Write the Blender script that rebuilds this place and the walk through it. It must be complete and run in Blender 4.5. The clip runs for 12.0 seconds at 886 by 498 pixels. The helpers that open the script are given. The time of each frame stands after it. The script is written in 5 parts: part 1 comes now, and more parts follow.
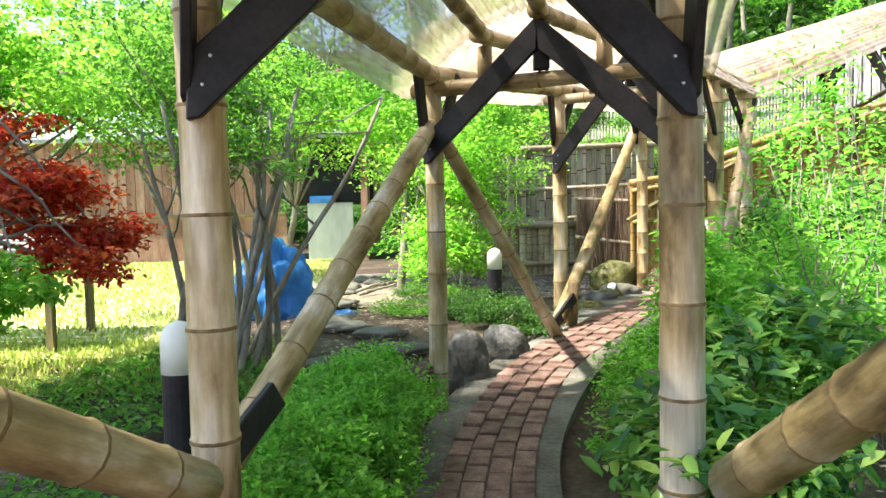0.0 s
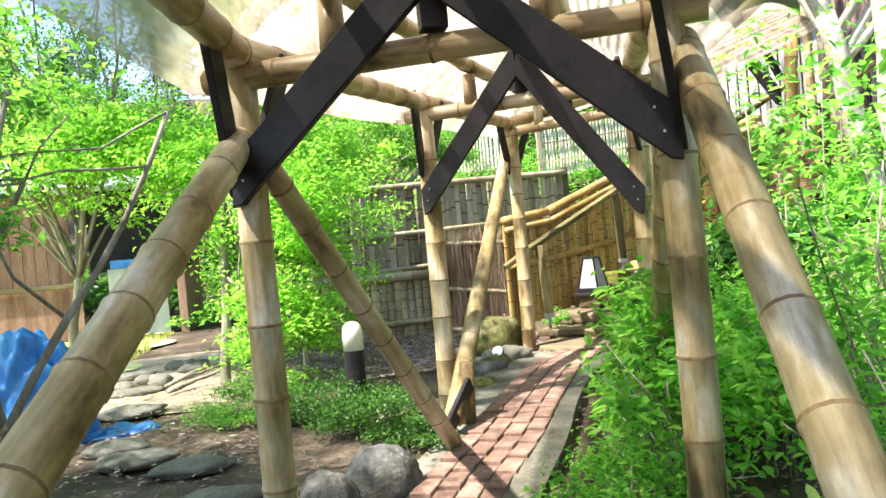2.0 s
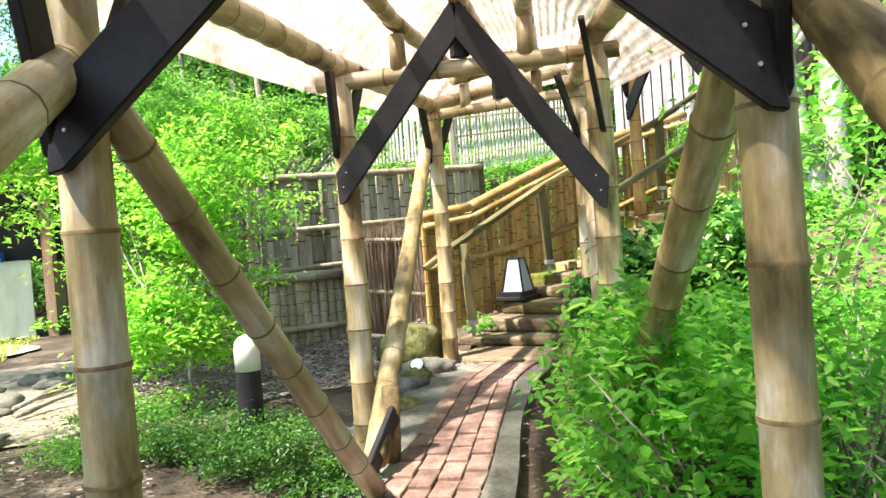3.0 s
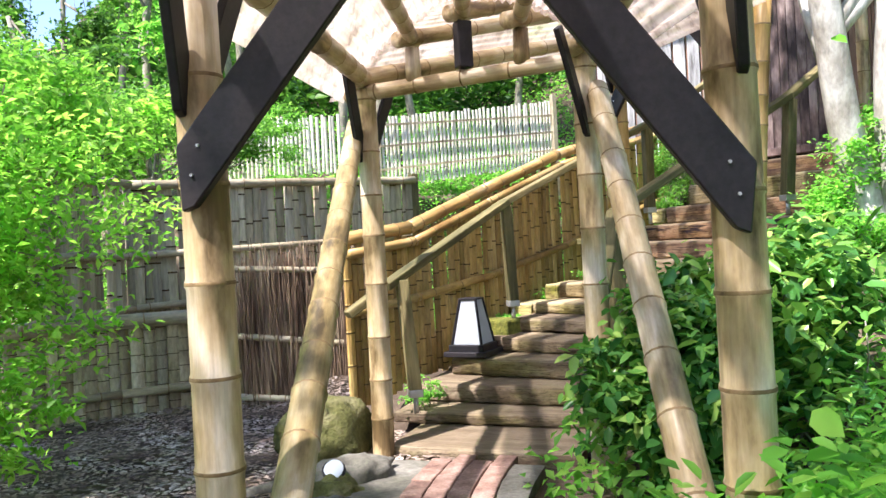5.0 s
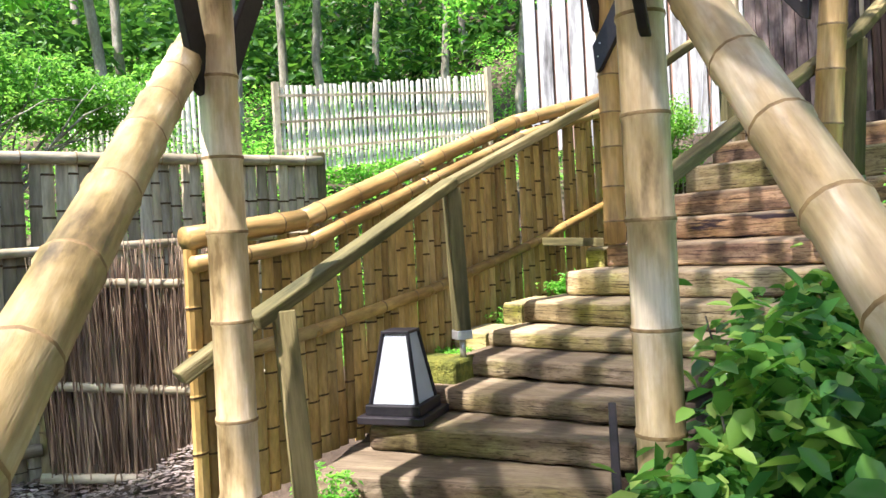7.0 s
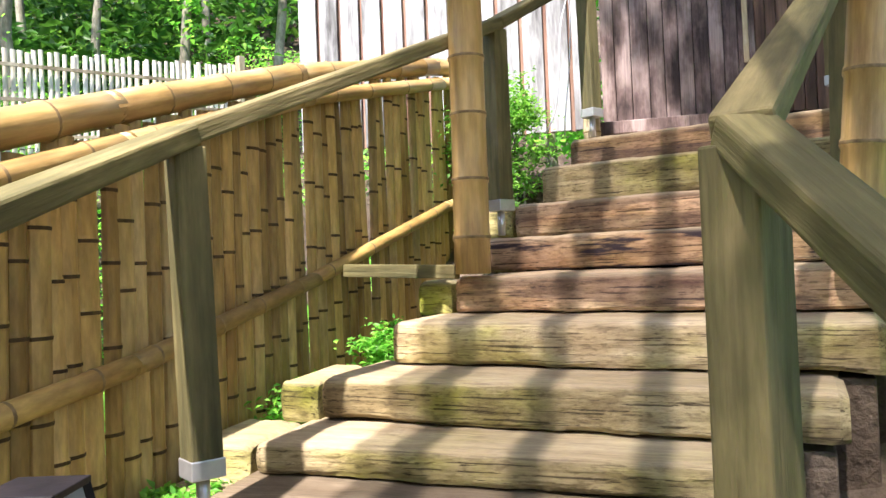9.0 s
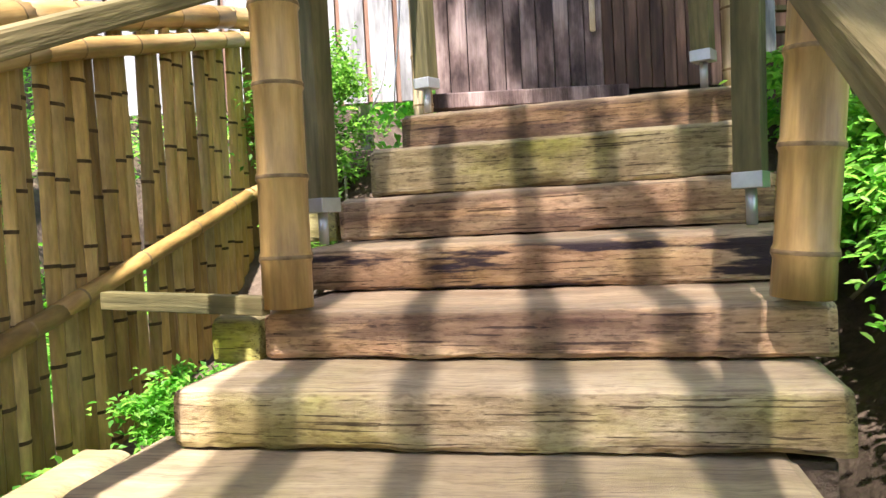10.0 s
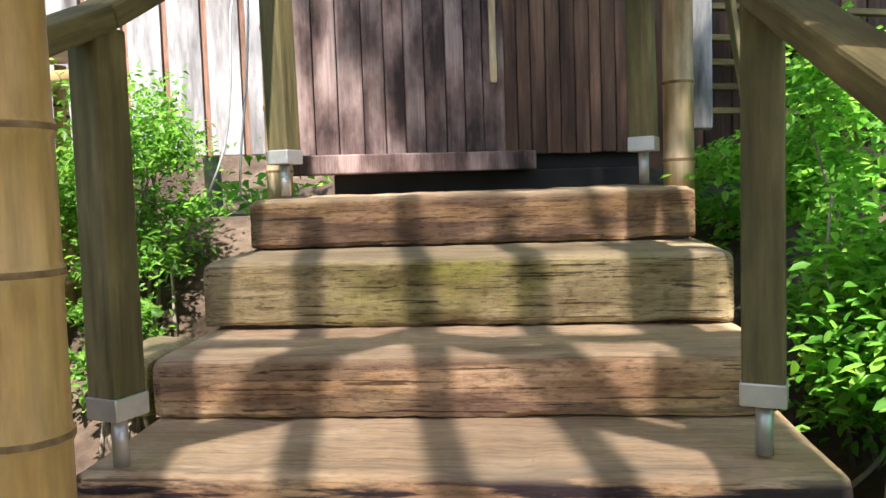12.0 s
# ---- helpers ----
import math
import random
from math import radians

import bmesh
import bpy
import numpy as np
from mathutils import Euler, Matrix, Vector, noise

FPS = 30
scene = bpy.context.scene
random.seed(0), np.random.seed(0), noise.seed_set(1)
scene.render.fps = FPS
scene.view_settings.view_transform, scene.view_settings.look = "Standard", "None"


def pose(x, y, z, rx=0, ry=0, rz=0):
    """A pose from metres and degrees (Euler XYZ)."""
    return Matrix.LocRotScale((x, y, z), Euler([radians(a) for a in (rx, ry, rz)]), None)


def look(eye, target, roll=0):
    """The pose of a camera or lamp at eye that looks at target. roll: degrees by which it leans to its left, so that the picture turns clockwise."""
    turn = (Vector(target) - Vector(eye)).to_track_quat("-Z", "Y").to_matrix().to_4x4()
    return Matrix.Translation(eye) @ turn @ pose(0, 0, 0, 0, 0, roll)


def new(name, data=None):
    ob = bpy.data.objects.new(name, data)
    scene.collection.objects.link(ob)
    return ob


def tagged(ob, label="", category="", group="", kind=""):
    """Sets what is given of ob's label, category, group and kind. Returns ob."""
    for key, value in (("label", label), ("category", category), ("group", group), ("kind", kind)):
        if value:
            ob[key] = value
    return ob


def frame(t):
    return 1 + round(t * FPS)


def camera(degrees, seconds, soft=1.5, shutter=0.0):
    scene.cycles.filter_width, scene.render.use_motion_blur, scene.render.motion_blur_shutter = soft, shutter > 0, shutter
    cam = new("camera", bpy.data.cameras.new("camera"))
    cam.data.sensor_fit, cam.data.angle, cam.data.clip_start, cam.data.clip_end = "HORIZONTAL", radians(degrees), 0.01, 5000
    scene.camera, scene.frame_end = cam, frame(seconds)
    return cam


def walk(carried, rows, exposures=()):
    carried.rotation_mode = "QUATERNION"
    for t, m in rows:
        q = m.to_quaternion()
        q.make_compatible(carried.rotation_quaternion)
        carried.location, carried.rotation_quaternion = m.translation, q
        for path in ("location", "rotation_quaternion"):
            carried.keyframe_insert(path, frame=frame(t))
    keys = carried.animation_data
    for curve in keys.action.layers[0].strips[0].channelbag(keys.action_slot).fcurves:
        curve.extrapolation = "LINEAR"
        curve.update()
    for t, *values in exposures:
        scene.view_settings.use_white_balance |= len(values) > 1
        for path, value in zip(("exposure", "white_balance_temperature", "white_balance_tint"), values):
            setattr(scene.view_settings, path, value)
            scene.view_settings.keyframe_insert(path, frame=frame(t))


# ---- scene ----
cam = camera(60.0, 12.0)
PATH = [
    (0, (0.148, 0.268, 1.120), (0.112, 2.264, 1.009), -1.2),
    (0.5, (0.084, 0.739, 1.152), (0.099, 2.734, 1.007), -2.0),
    (1, (0.061, 1.182, 1.163), (0.127, 3.178, 1.049), -1.8),
    (1.5, (0.091, 1.697, 1.177), (0.302, 3.685, 1.116), -4.3),
    (2, (0.129, 2.164, 1.193), (0.522, 4.125, 1.177), -5.1),
    (2.5, (0.159, 2.608, 1.182), (0.580, 4.563, 1.149), -3.4),
    (3, (0.202, 3.047, 1.195), (0.846, 4.940, 1.153), -4.2),
    (3.2, (0.230, 3.212, 1.192), (0.886, 5.101, 1.211), -4.8),
    (4.8, (0.711, 4.817, 1.254), (1.511, 6.649, 1.198), -2.4),
    (5, (0.770, 5.004, 1.250), (1.620, 6.814, 1.255), -3.0),
    (5.5, (0.976, 5.461, 1.264), (1.875, 7.248, 1.294), -3.6),
    (6, (1.178, 5.904, 1.271), (2.113, 7.672, 1.263), -4.1),
    (6.5, (1.390, 6.367, 1.291), (2.429, 8.073, 1.197), -3.9),
    (6.7, (1.482, 6.536, 1.294), (2.497, 8.259, 1.250), -2.8),
    (8.3, (2.290, 7.998, 1.260), (3.619, 9.491, 1.321), -1.7),
    (8.5, (2.400, 8.159, 1.258), (3.791, 9.595, 1.299), -0.4),
    (9, (2.711, 8.510, 1.259), (4.253, 9.781, 1.313), -2.2),
    (9.5, (3.012, 8.787, 1.305), (4.670, 9.903, 1.254), -1.9),
    (10, (3.275, 8.964, 1.440), (5.084, 9.815, 1.371), -3.0),
    (10.5, (3.501, 9.059, 1.552), (5.324, 9.880, 1.487), -1.7),
    (11, (3.664, 9.167, 1.653), (5.583, 9.711, 1.506), -2.6),
    (11.5, (3.848, 9.248, 1.779), (5.781, 9.738, 1.618), -1.0),
    (12, (4.006, 9.315, 1.905), (5.938, 9.813, 1.765), -1.9),
]
walk(cam, [(t, look(eye, target, roll)) for t, eye, target, roll in PATH], exposures=[(0.0, 1.75, 6500, 10), (3.2, 1.85, 6400, 11), (5.0, 1.6, 6000, 19), (8.5, 1.8, 6150, 18), (10.0, 1.8, 6250, 20), (12.0, 1.65, 6350, 19)])

# ---- world, sun, exposure ----
SUN_DIR = Vector((-0.93, -0.30, 1.5)).normalized()
world = bpy.data.worlds.new("sky")
scene.world = world
world.use_nodes = True
wn = world.node_tree
sky = wn.nodes.new("ShaderNodeTexSky")
sky.sky_type = 'NISHITA'
sky.sun_disc = False
sky.sun_elevation = math.asin(SUN_DIR.z)
sky.sun_rotation = math.atan2(SUN_DIR.x, SUN_DIR.y)
wn.links.new(sky.outputs[0], wn.nodes["Background"].inputs[0])
wn.nodes["Background"].inputs[1].default_value = 0.13
sun = new("sun", bpy.data.lights.new("sun", 'SUN'))
sun.data.energy = 5.0
sun.data.angle = radians(1.2)
sun.data.color = (1.0, 0.93, 0.82)
sun.matrix_world = look(SUN_DIR * 30, (0, 0, 0))


# ---- materials ----
def mat(name):
    m = bpy.data.materials.new(name)
    m.use_nodes = True
    t = m.node_tree
    return m, t, t.nodes["Principled BSDF"]


def noise_mix(t, cols, scale, stretch=(1, 1, 1), detail=6, coords="Object", lo=0.3, hi=0.7, rough=0.6):
    """Colour socket: noise through a ramp, in metres."""
    tc = t.nodes.new("ShaderNodeTexCoord")
    mp = t.nodes.new("ShaderNodeMapping")
    mp.inputs["Scale"].default_value = stretch
    t.links.new(tc.outputs[coords], mp.inputs[0])
    shift = t.nodes.new("ShaderNodeMath")
    shift.operation = 'MULTIPLY'
    shift.inputs[1].default_value = 43.0
    t.links.new(t.nodes.new("ShaderNodeObjectInfo").outputs["Random"], shift.inputs[0])
    t.links.new(shift.outputs[0], mp.inputs["Location"])
    n = t.nodes.new("ShaderNodeTexNoise")
    n.inputs["Scale"].default_value = scale
    n.inputs["Detail"].default_value = detail
    n.inputs["Roughness"].default_value = rough
    t.links.new(mp.outputs[0], n.inputs["Vector"])
    r = t.nodes.new("ShaderNodeValToRGB")
    els = r.color_ramp.elements
    while len(els) < len(cols):
        els.new(0.5)
    for i, c in enumerate(cols):
        els[i].position = lo + (hi - lo) * i / (len(cols) - 1)
        els[i].color = (*c, 1)
    t.links.new(n.outputs[0], r.inputs[0])
    return r.outputs[0], n.outputs[0]


def mixc(t, a, b, fac, kind='MIX'):
    m = t.nodes.new("ShaderNodeMix")
    m.data_type = 'RGBA'
    m.blend_type = kind
    for sock, v in ((m.inputs[6], a), (m.inputs[7], b), (m.inputs[0], fac)):
        if isinstance(v, (tuple, list)):
            sock.default_value = (*v, 1)
        elif isinstance(v, (int, float)):
            sock.default_value = v
        else:
            t.links.new(v, sock)
    return m.outputs[2]


def bump(t, b, height, strength=0.4, dist=0.01):
    bp = t.nodes.new("ShaderNodeBump")
    bp.inputs["Strength"].default_value = strength
    bp.inputs["Distance"].default_value = dist
    t.links.new(height, bp.inputs["Height"])
    t.links.new(bp.outputs[0], b.inputs["Normal"])


def vary(t, col, amount=0.35, source="object"):
    """Brightness varied object by object, or island by island."""
    if source == "object":
        rnd = t.nodes.new("ShaderNodeObjectInfo").outputs["Random"]
    else:
        rnd = t.nodes.new("ShaderNodeNewGeometry").outputs["Random Per Island"]
    mr = t.nodes.new("ShaderNodeMapRange")
    mr.inputs["To Min"].default_value = 1 - amount
    mr.inputs["To Max"].default_value = 1 + amount
    t.links.new(rnd, mr.inputs[0])
    hs = t.nodes.new("ShaderNodeHueSaturation")
    t.links.new(mr.outputs[0], hs.inputs["Value"])
    t.links.new(col, hs.inputs["Color"])
    return hs.outputs[0]


def surface(name, cols, scale, stretch=(1, 1, 1), rough=0.8, bumps=0.4, bdist=0.01, fine=None, island=0.0, source="object", spec=0.3, lo=0.3, hi=0.7, fines=None):
    m, t, b = mat(name)
    c, h = noise_mix(t, cols, scale, stretch, lo=lo, hi=hi)
    if fine:
        c2, h2 = noise_mix(t, [(0.5, 0.5, 0.5), (1.1, 1.1, 1.1)], fine, fines or stretch)
        c = mixc(t, c, c2, 0.8, 'MULTIPLY')
        h = h2
    if island:
        c = vary(t, c, island, source)
    t.links.new(c, b.inputs["Base Color"])
    b.inputs["Roughness"].default_value = rough
    b.inputs["Specular IOR Level"].default_value = spec
    bump(t, b, h, bumps, bdist)
    return m


def leaf_mat(name, cols, trans=0.45, rough=0.45, amount=0.4):
    m, t, b = mat(name)
    rnd = t.nodes.new("ShaderNodeNewGeometry").outputs["Random Per Island"]
    r = t.nodes.new("ShaderNodeValToRGB")
    els = r.color_ramp.elements
    while len(els) < len(cols):
        els.new(0.5)
    for i, c in enumerate(cols):
        els[i].position = i / (len(cols) - 1)
        els[i].color = (*c, 1)
    t.links.new(rnd, r.inputs[0])
    c2, _ = noise_mix(t, [(0.65, 0.65, 0.65), (1.2, 1.2, 1.2)], 3.0)
    c = mixc(t, r.outputs[0], c2, 0.7, 'MULTIPLY')
    t.links.new(c, b.inputs["Base Color"])
    b.inputs["Roughness"].default_value = rough
    b.inputs["Specular IOR Level"].default_value = 0.35
    tr = t.nodes.new("ShaderNodeBsdfTranslucent")
    hs = t.nodes.new("ShaderNodeHueSaturation")
    hs.inputs["Value"].default_value = 1.9
    t.links.new(mixc(t, c, (0.95, 1.0, 0.75), 1.0, 'MULTIPLY'), hs.inputs["Color"])
    t.links.new(hs.outputs[0], tr.inputs[0])
    ms = t.nodes.new("ShaderNodeMixShader")
    ms.inputs[0].default_value = trans
    t.links.new(b.outputs[0], ms.inputs[1])
    t.links.new(tr.outputs[0], ms.inputs[2])
    t.links.new(ms.outputs[0], t.nodes["Material Output"].inputs[0])
    return m


BAMBOO = surface("bamboo", [(0.15, 0.10, 0.045), (0.40, 0.295, 0.155), (0.52, 0.41, 0.255), (0.66, 0.57, 0.44)], 5, (1, 1, 0.35), rough=0.4, bumps=0.15, fine=45, fines=(1, 1, 0.08), island=0.14, lo=0.37, hi=0.63)
BAMBOO_GOLD = surface("bamboo_golden", [(0.20, 0.11, 0.035), (0.45, 0.29, 0.105), (0.58, 0.43, 0.22)], 5, (1, 1, 0.3), rough=0.4, bumps=0.2, fine=45, fines=(1, 1, 0.08), island=0.12)
BAMBOO_OLD = surface("bamboo_weathered", [(0.085, 0.06, 0.025), (0.30, 0.22, 0.095), (0.44, 0.35, 0.19), (0.66, 0.59, 0.47)], 7, (1, 1, 0.35), rough=0.5, bumps=0.3, fine=40, fines=(1, 1, 0.1), island=0.12, lo=0.34, hi=0.66)
BAMBOO_NODE = surface("bamboo_node", [(0.10, 0.065, 0.03), (0.28, 0.19, 0.09)], 30, rough=0.7)
SLAT_NODE = surface("slat_node", [(0.03, 0.018, 0.007), (0.09, 0.055, 0.022)], 30, rough=0.8)
SLAT = surface("bamboo_slat", [(0.20, 0.11, 0.03), (0.43, 0.28, 0.09), (0.58, 0.42, 0.18)], 3, (1, 1, 0.3), rough=0.55, bumps=0.2, fine=45, island=0.35)
SLAT_GREY = surface("bamboo_slat_grey", [(0.19, 0.145, 0.085), (0.40, 0.335, 0.22), (0.58, 0.52, 0.40)], 3, (1, 1, 0.3), rough=0.6, bumps=0.2, fine=40, island=0.35)
BLACK = surface("black_painted_timber", [(0.006, 0.006, 0.008), (0.018, 0.016, 0.02), (0.03, 0.024, 0.026)], 6, (1, 1, 1), rough=0.5, bumps=0.08, fine=60, spec=0.3)


def sleeper_mat(name, cols, moss=0.3, tar=0.0, tread_gain=1.0):
    """Weathered timber: long grain along z, fine checks, moss patches, and tar soaked into the front face."""
    m, t, b = mat(name)
    c, _ = noise_mix(t, cols, 3.0, (3.0, 3.0, 0.6), detail=5, lo=0.32, hi=0.68)
    grain, gh = noise_mix(t, [(0.30, 0.27, 0.25), (0.82, 0.81, 0.80), (1.15, 1.15, 1.15)], 16.0, (4.5, 4.5, 0.35), detail=12, lo=0.34, hi=0.6, rough=0.8)
    c = mixc(t, c, grain, 0.7, 'MULTIPLY')
    blotch, _ = noise_mix(t, [(0.5, 0.45, 0.42), (1.0, 1.0, 1.0), (1.15, 1.12, 1.08)], 9.0, (1, 1, 0.5), detail=6, lo=0.36, hi=0.62)
    c = mixc(t, c, blotch, 0.7, 'MULTIPLY')
    speck, _ = noise_mix(t, [(0.40, 0.37, 0.35), (1.0, 1.0, 1.0)], 70.0, (1.3, 1.3, 0.45), detail=4, lo=0.36, hi=0.48)
    c = mixc(t, c, speck, 0.6, 'MULTIPLY')
    check, _ = noise_mix(t, [(0.07, 0.05, 0.045), (1.0, 1.0, 1.0)], 6.0, (22, 22, 0.5), detail=3, lo=0.375, hi=0.405)
    c = mixc(t, c, check, 0.8, 'MULTIPLY')
    mo, _ = noise_mix(t, [(0.0, 0.0, 0.0), (1.0, 1.0, 1.0)], 2.6, (1, 1, 0.7), detail=8, lo=0.50, hi=0.66)
    mf = t.nodes.new("ShaderNodeMath")
    mf.operation = 'MULTIPLY'
    mf.inputs[1].default_value = moss
    t.links.new(mo, mf.inputs[0])
    c = mixc(t, c, mixc(t, c, (0.72, 0.86, 0.24), 1.0, 'MULTIPLY'), mf.outputs[0])
    if tar:
        ta, _ = noise_mix(t, [(0.0, 0.0, 0.0), (1.0, 1.0, 1.0)], 2.4, (2.6, 4.5, 0.55), detail=9, lo=0.47, hi=0.51)
        tf = t.nodes.new("ShaderNodeMath")
        tf.operation = 'MULTIPLY'
        tf.inputs[1].default_value = tar
        t.links.new(ta, tf.inputs[0])
        tc = t.nodes.new("ShaderNodeTexCoord")
        sx = t.nodes.new("ShaderNodeSeparateXYZ")
        t.links.new(tc.outputs["Object"], sx.inputs[0])
        face = t.nodes.new("ShaderNodeMapRange")
        face.inputs["From Min"].default_value = 0.075
        face.inputs["From Max"].default_value = 0.02
        t.links.new(sx.outputs[0], face.inputs[0])
        tg = t.nodes.new("ShaderNodeMath")
        tg.operation = 'MULTIPLY'
        t.links.new(tf.outputs[0], tg.inputs[0])
        t.links.new(face.outputs[0], tg.inputs[1])
        c = mixc(t, c, (0.022, 0.015, 0.022), tg.outputs[0])
    # worn tread tops, painted paler still to stand in for light from above
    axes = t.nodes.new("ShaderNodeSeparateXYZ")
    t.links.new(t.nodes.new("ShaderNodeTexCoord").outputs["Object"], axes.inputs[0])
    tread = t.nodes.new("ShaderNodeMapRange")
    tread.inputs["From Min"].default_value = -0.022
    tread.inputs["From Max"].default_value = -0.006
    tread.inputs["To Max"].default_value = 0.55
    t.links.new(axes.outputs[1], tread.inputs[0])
    tread_light, _ = noise_mix(t, [(0.32 * tread_gain, 0.235 * tread_gain, 0.145 * tread_gain), (0.55 * tread_gain, 0.445 * tread_gain, 0.30 * tread_gain)], 6.0, (1.5, 1.5, 0.4), detail=8)
    c = mixc(t, c, mixc(t, tread_light, grain, 0.5, 'MULTIPLY'), tread.outputs[0])
    c = vary(t, c, 0.08)
    t.links.new(c, b.inputs["Base Color"])
    b.inputs["Roughness"].default_value = 0.82
    b.inputs["Specular IOR Level"].default_value = 0.25
    bump(t, b, gh, 0.8, 0.008)
    return m


SLEEPER = sleeper_mat("sleeper_grey_brown", [(0.09, 0.065, 0.04), (0.20, 0.15, 0.10), (0.32, 0.26, 0.18)], 0.6, tread_gain=0.5)
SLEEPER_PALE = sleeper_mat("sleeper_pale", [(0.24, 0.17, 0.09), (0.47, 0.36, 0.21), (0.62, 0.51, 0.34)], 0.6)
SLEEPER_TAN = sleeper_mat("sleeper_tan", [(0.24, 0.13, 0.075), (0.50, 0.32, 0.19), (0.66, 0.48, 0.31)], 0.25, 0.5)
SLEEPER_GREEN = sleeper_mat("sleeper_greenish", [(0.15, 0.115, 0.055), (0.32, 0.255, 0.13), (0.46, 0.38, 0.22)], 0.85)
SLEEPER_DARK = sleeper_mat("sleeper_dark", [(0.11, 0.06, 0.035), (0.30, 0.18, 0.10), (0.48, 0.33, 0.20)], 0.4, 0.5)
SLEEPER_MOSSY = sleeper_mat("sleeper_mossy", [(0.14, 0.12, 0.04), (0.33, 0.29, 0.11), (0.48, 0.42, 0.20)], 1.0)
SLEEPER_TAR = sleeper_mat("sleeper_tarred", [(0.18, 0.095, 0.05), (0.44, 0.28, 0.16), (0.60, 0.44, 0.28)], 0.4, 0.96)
RAILWOOD = surface("rail_wood", [(0.045, 0.045, 0.018), (0.15, 0.128, 0.052), (0.36, 0.285, 0.135)], 5, (1, 1, 0.25), rough=0.75, bumps=0.6, fine=55, fines=(1, 1, 0.06), island=0.15)
MOSS = surface("moss", [(0.05, 0.06, 0.015), (0.16, 0.17, 0.03), (0.30, 0.28, 0.05)], 9, rough=0.95, bumps=1.0, bdist=0.02, fine=60)
BRICK = surface("brick", [(0.15, 0.085, 0.065), (0.26, 0.16, 0.125), (0.37, 0.25, 0.205)], 9, rough=0.9, bumps=0.5, fine=70, island=0.28)
CONCRETE = surface("concrete", [(0.09, 0.085, 0.065), (0.17, 0.16, 0.13), (0.27, 0.255, 0.22)], 3, rough=0.9, bumps=0.5, fine=40)
ROCK = surface("rock", [(0.035, 0.034, 0.03), (0.11, 0.105, 0.095), (0.27, 0.265, 0.255)], 5, rough=0.85, bumps=0.8, bdist=0.03, fine=30)
MOSSROCK = surface("mossy_rock", [(0.05, 0.055, 0.015), (0.13, 0.13, 0.04), (0.25, 0.23, 0.12)], 6, rough=0.95, bumps=0.9, bdist=0.02, fine=45)
SOIL = surface("soil", [(0.045, 0.033, 0.022), (0.10, 0.072, 0.05), (0.19, 0.145, 0.105)], 2.0, rough=0.95, bumps=0.8, bdist=0.03, fine=25)
PALESOIL = surface("sunlit_soil", [(0.22, 0.17, 0.12), (0.42, 0.345, 0.26), (0.55, 0.48, 0.39)], 2.0, rough=0.95, bumps=0.8, bdist=0.03, fine=25)
BARK = surface("bark", [(0.13, 0.115, 0.085), (0.29, 0.26, 0.20), (0.46, 0.43, 0.36)], 6, (1, 1, 0.35), rough=0.9, bumps=0.8, fine=40)
PALEBARK = surface("pale_bark", [(0.26, 0.23, 0.18), (0.48, 0.45, 0.39), (0.64, 0.62, 0.57)], 5, (1, 1, 0.5), rough=0.85, bumps=0.5, fine=30)
DOORWOOD = surface("door_planks", [(0.03, 0.014, 0.009), (0.115, 0.058, 0.036), (0.27, 0.155, 0.10)], 2.5, (3, 3, 0.5), rough=0.6, bumps=0.6, fine=30, fines=(3, 3, 0.10), island=0.3)
GREYDOOR = surface("weathered_door", [(0.035, 0.02, 0.018), (0.145, 0.098, 0.088), (0.31, 0.235, 0.215)], 3.0, (2.2, 2.2, 0.9), rough=0.65, bumps=0.6, fine=30, fines=(3, 3, 0.10), island=0.12, lo=0.36, hi=0.62)
WHITEWOOD = surface("greyed_white_paint", [(0.10, 0.095, 0.09), (0.36, 0.36, 0.36), (0.58, 0.58, 0.57)], 4, (2, 2, 0.3), rough=0.7, bumps=0.3, fine=30, island=0.1)
PALEDOOR = surface("pale_green_paint", [(0.20, 0.235, 0.20), (0.30, 0.34, 0.30)], 2, (2, 2, 0.5), rough=0.6, bumps=0.1)
SHEDWOOD = surface("shed_planks", [(0.16, 0.08, 0.055), (0.30, 0.17, 0.12), (0.40, 0.27, 0.20)], 2, (3, 3, 0.4), rough=0.85, bumps=0.4, fine=30, island=0.2)
TARP = surface("blue_tarp", [(0.02, 0.12, 0.42), (0.03, 0.2, 0.6), (0.06, 0.3, 0.72)], 4, rough=0.4, bumps=0.3, spec=0.5)
STEEL = surface("galvanised_steel", [(0.40, 0.40, 0.41), (0.58, 0.58, 0.58)], 12, rough=0.4, bumps=0.05)
STEEL.node_tree.nodes["Principled BSDF"].inputs["Metallic"].default_value = 0.7
PAPER = surface("frosted_pane", [(0.50, 0.54, 0.60), (0.64, 0.67, 0.71)], 6, rough=0.5, bumps=0.05)
LAMPGLASS = surface("lamp_head", [(0.72, 0.70, 0.58), (0.82, 0.80, 0.70)], 8, rough=0.35, bumps=0.05)
REED = surface("brushwood", [(0.10, 0.06, 0.04), (0.26, 0.18, 0.12), (0.44, 0.34, 0.24)], 6, (1, 1, 0.2), rough=0.9, bumps=0.3, island=0.5, source="island")
LITTER = surface("leaf_litter", [(0.12, 0.08, 0.055), (0.28, 0.21, 0.165), (0.50, 0.43, 0.39)], 3, rough=0.9, bumps=0.2, island=0.5, source="island")
ROOFGREY = surface("shed_roof", [(0.22, 0.25, 0.30), (0.36, 0.39, 0.44)], 3, rough=0.6, bumps=0.2)
LAWN = surface("lawn_turf", [(0.36, 0.40, 0.14), (0.52, 0.54, 0.26), (0.66, 0.64, 0.40)], 2.2, rough=0.95, bumps=0.6, fine=40)
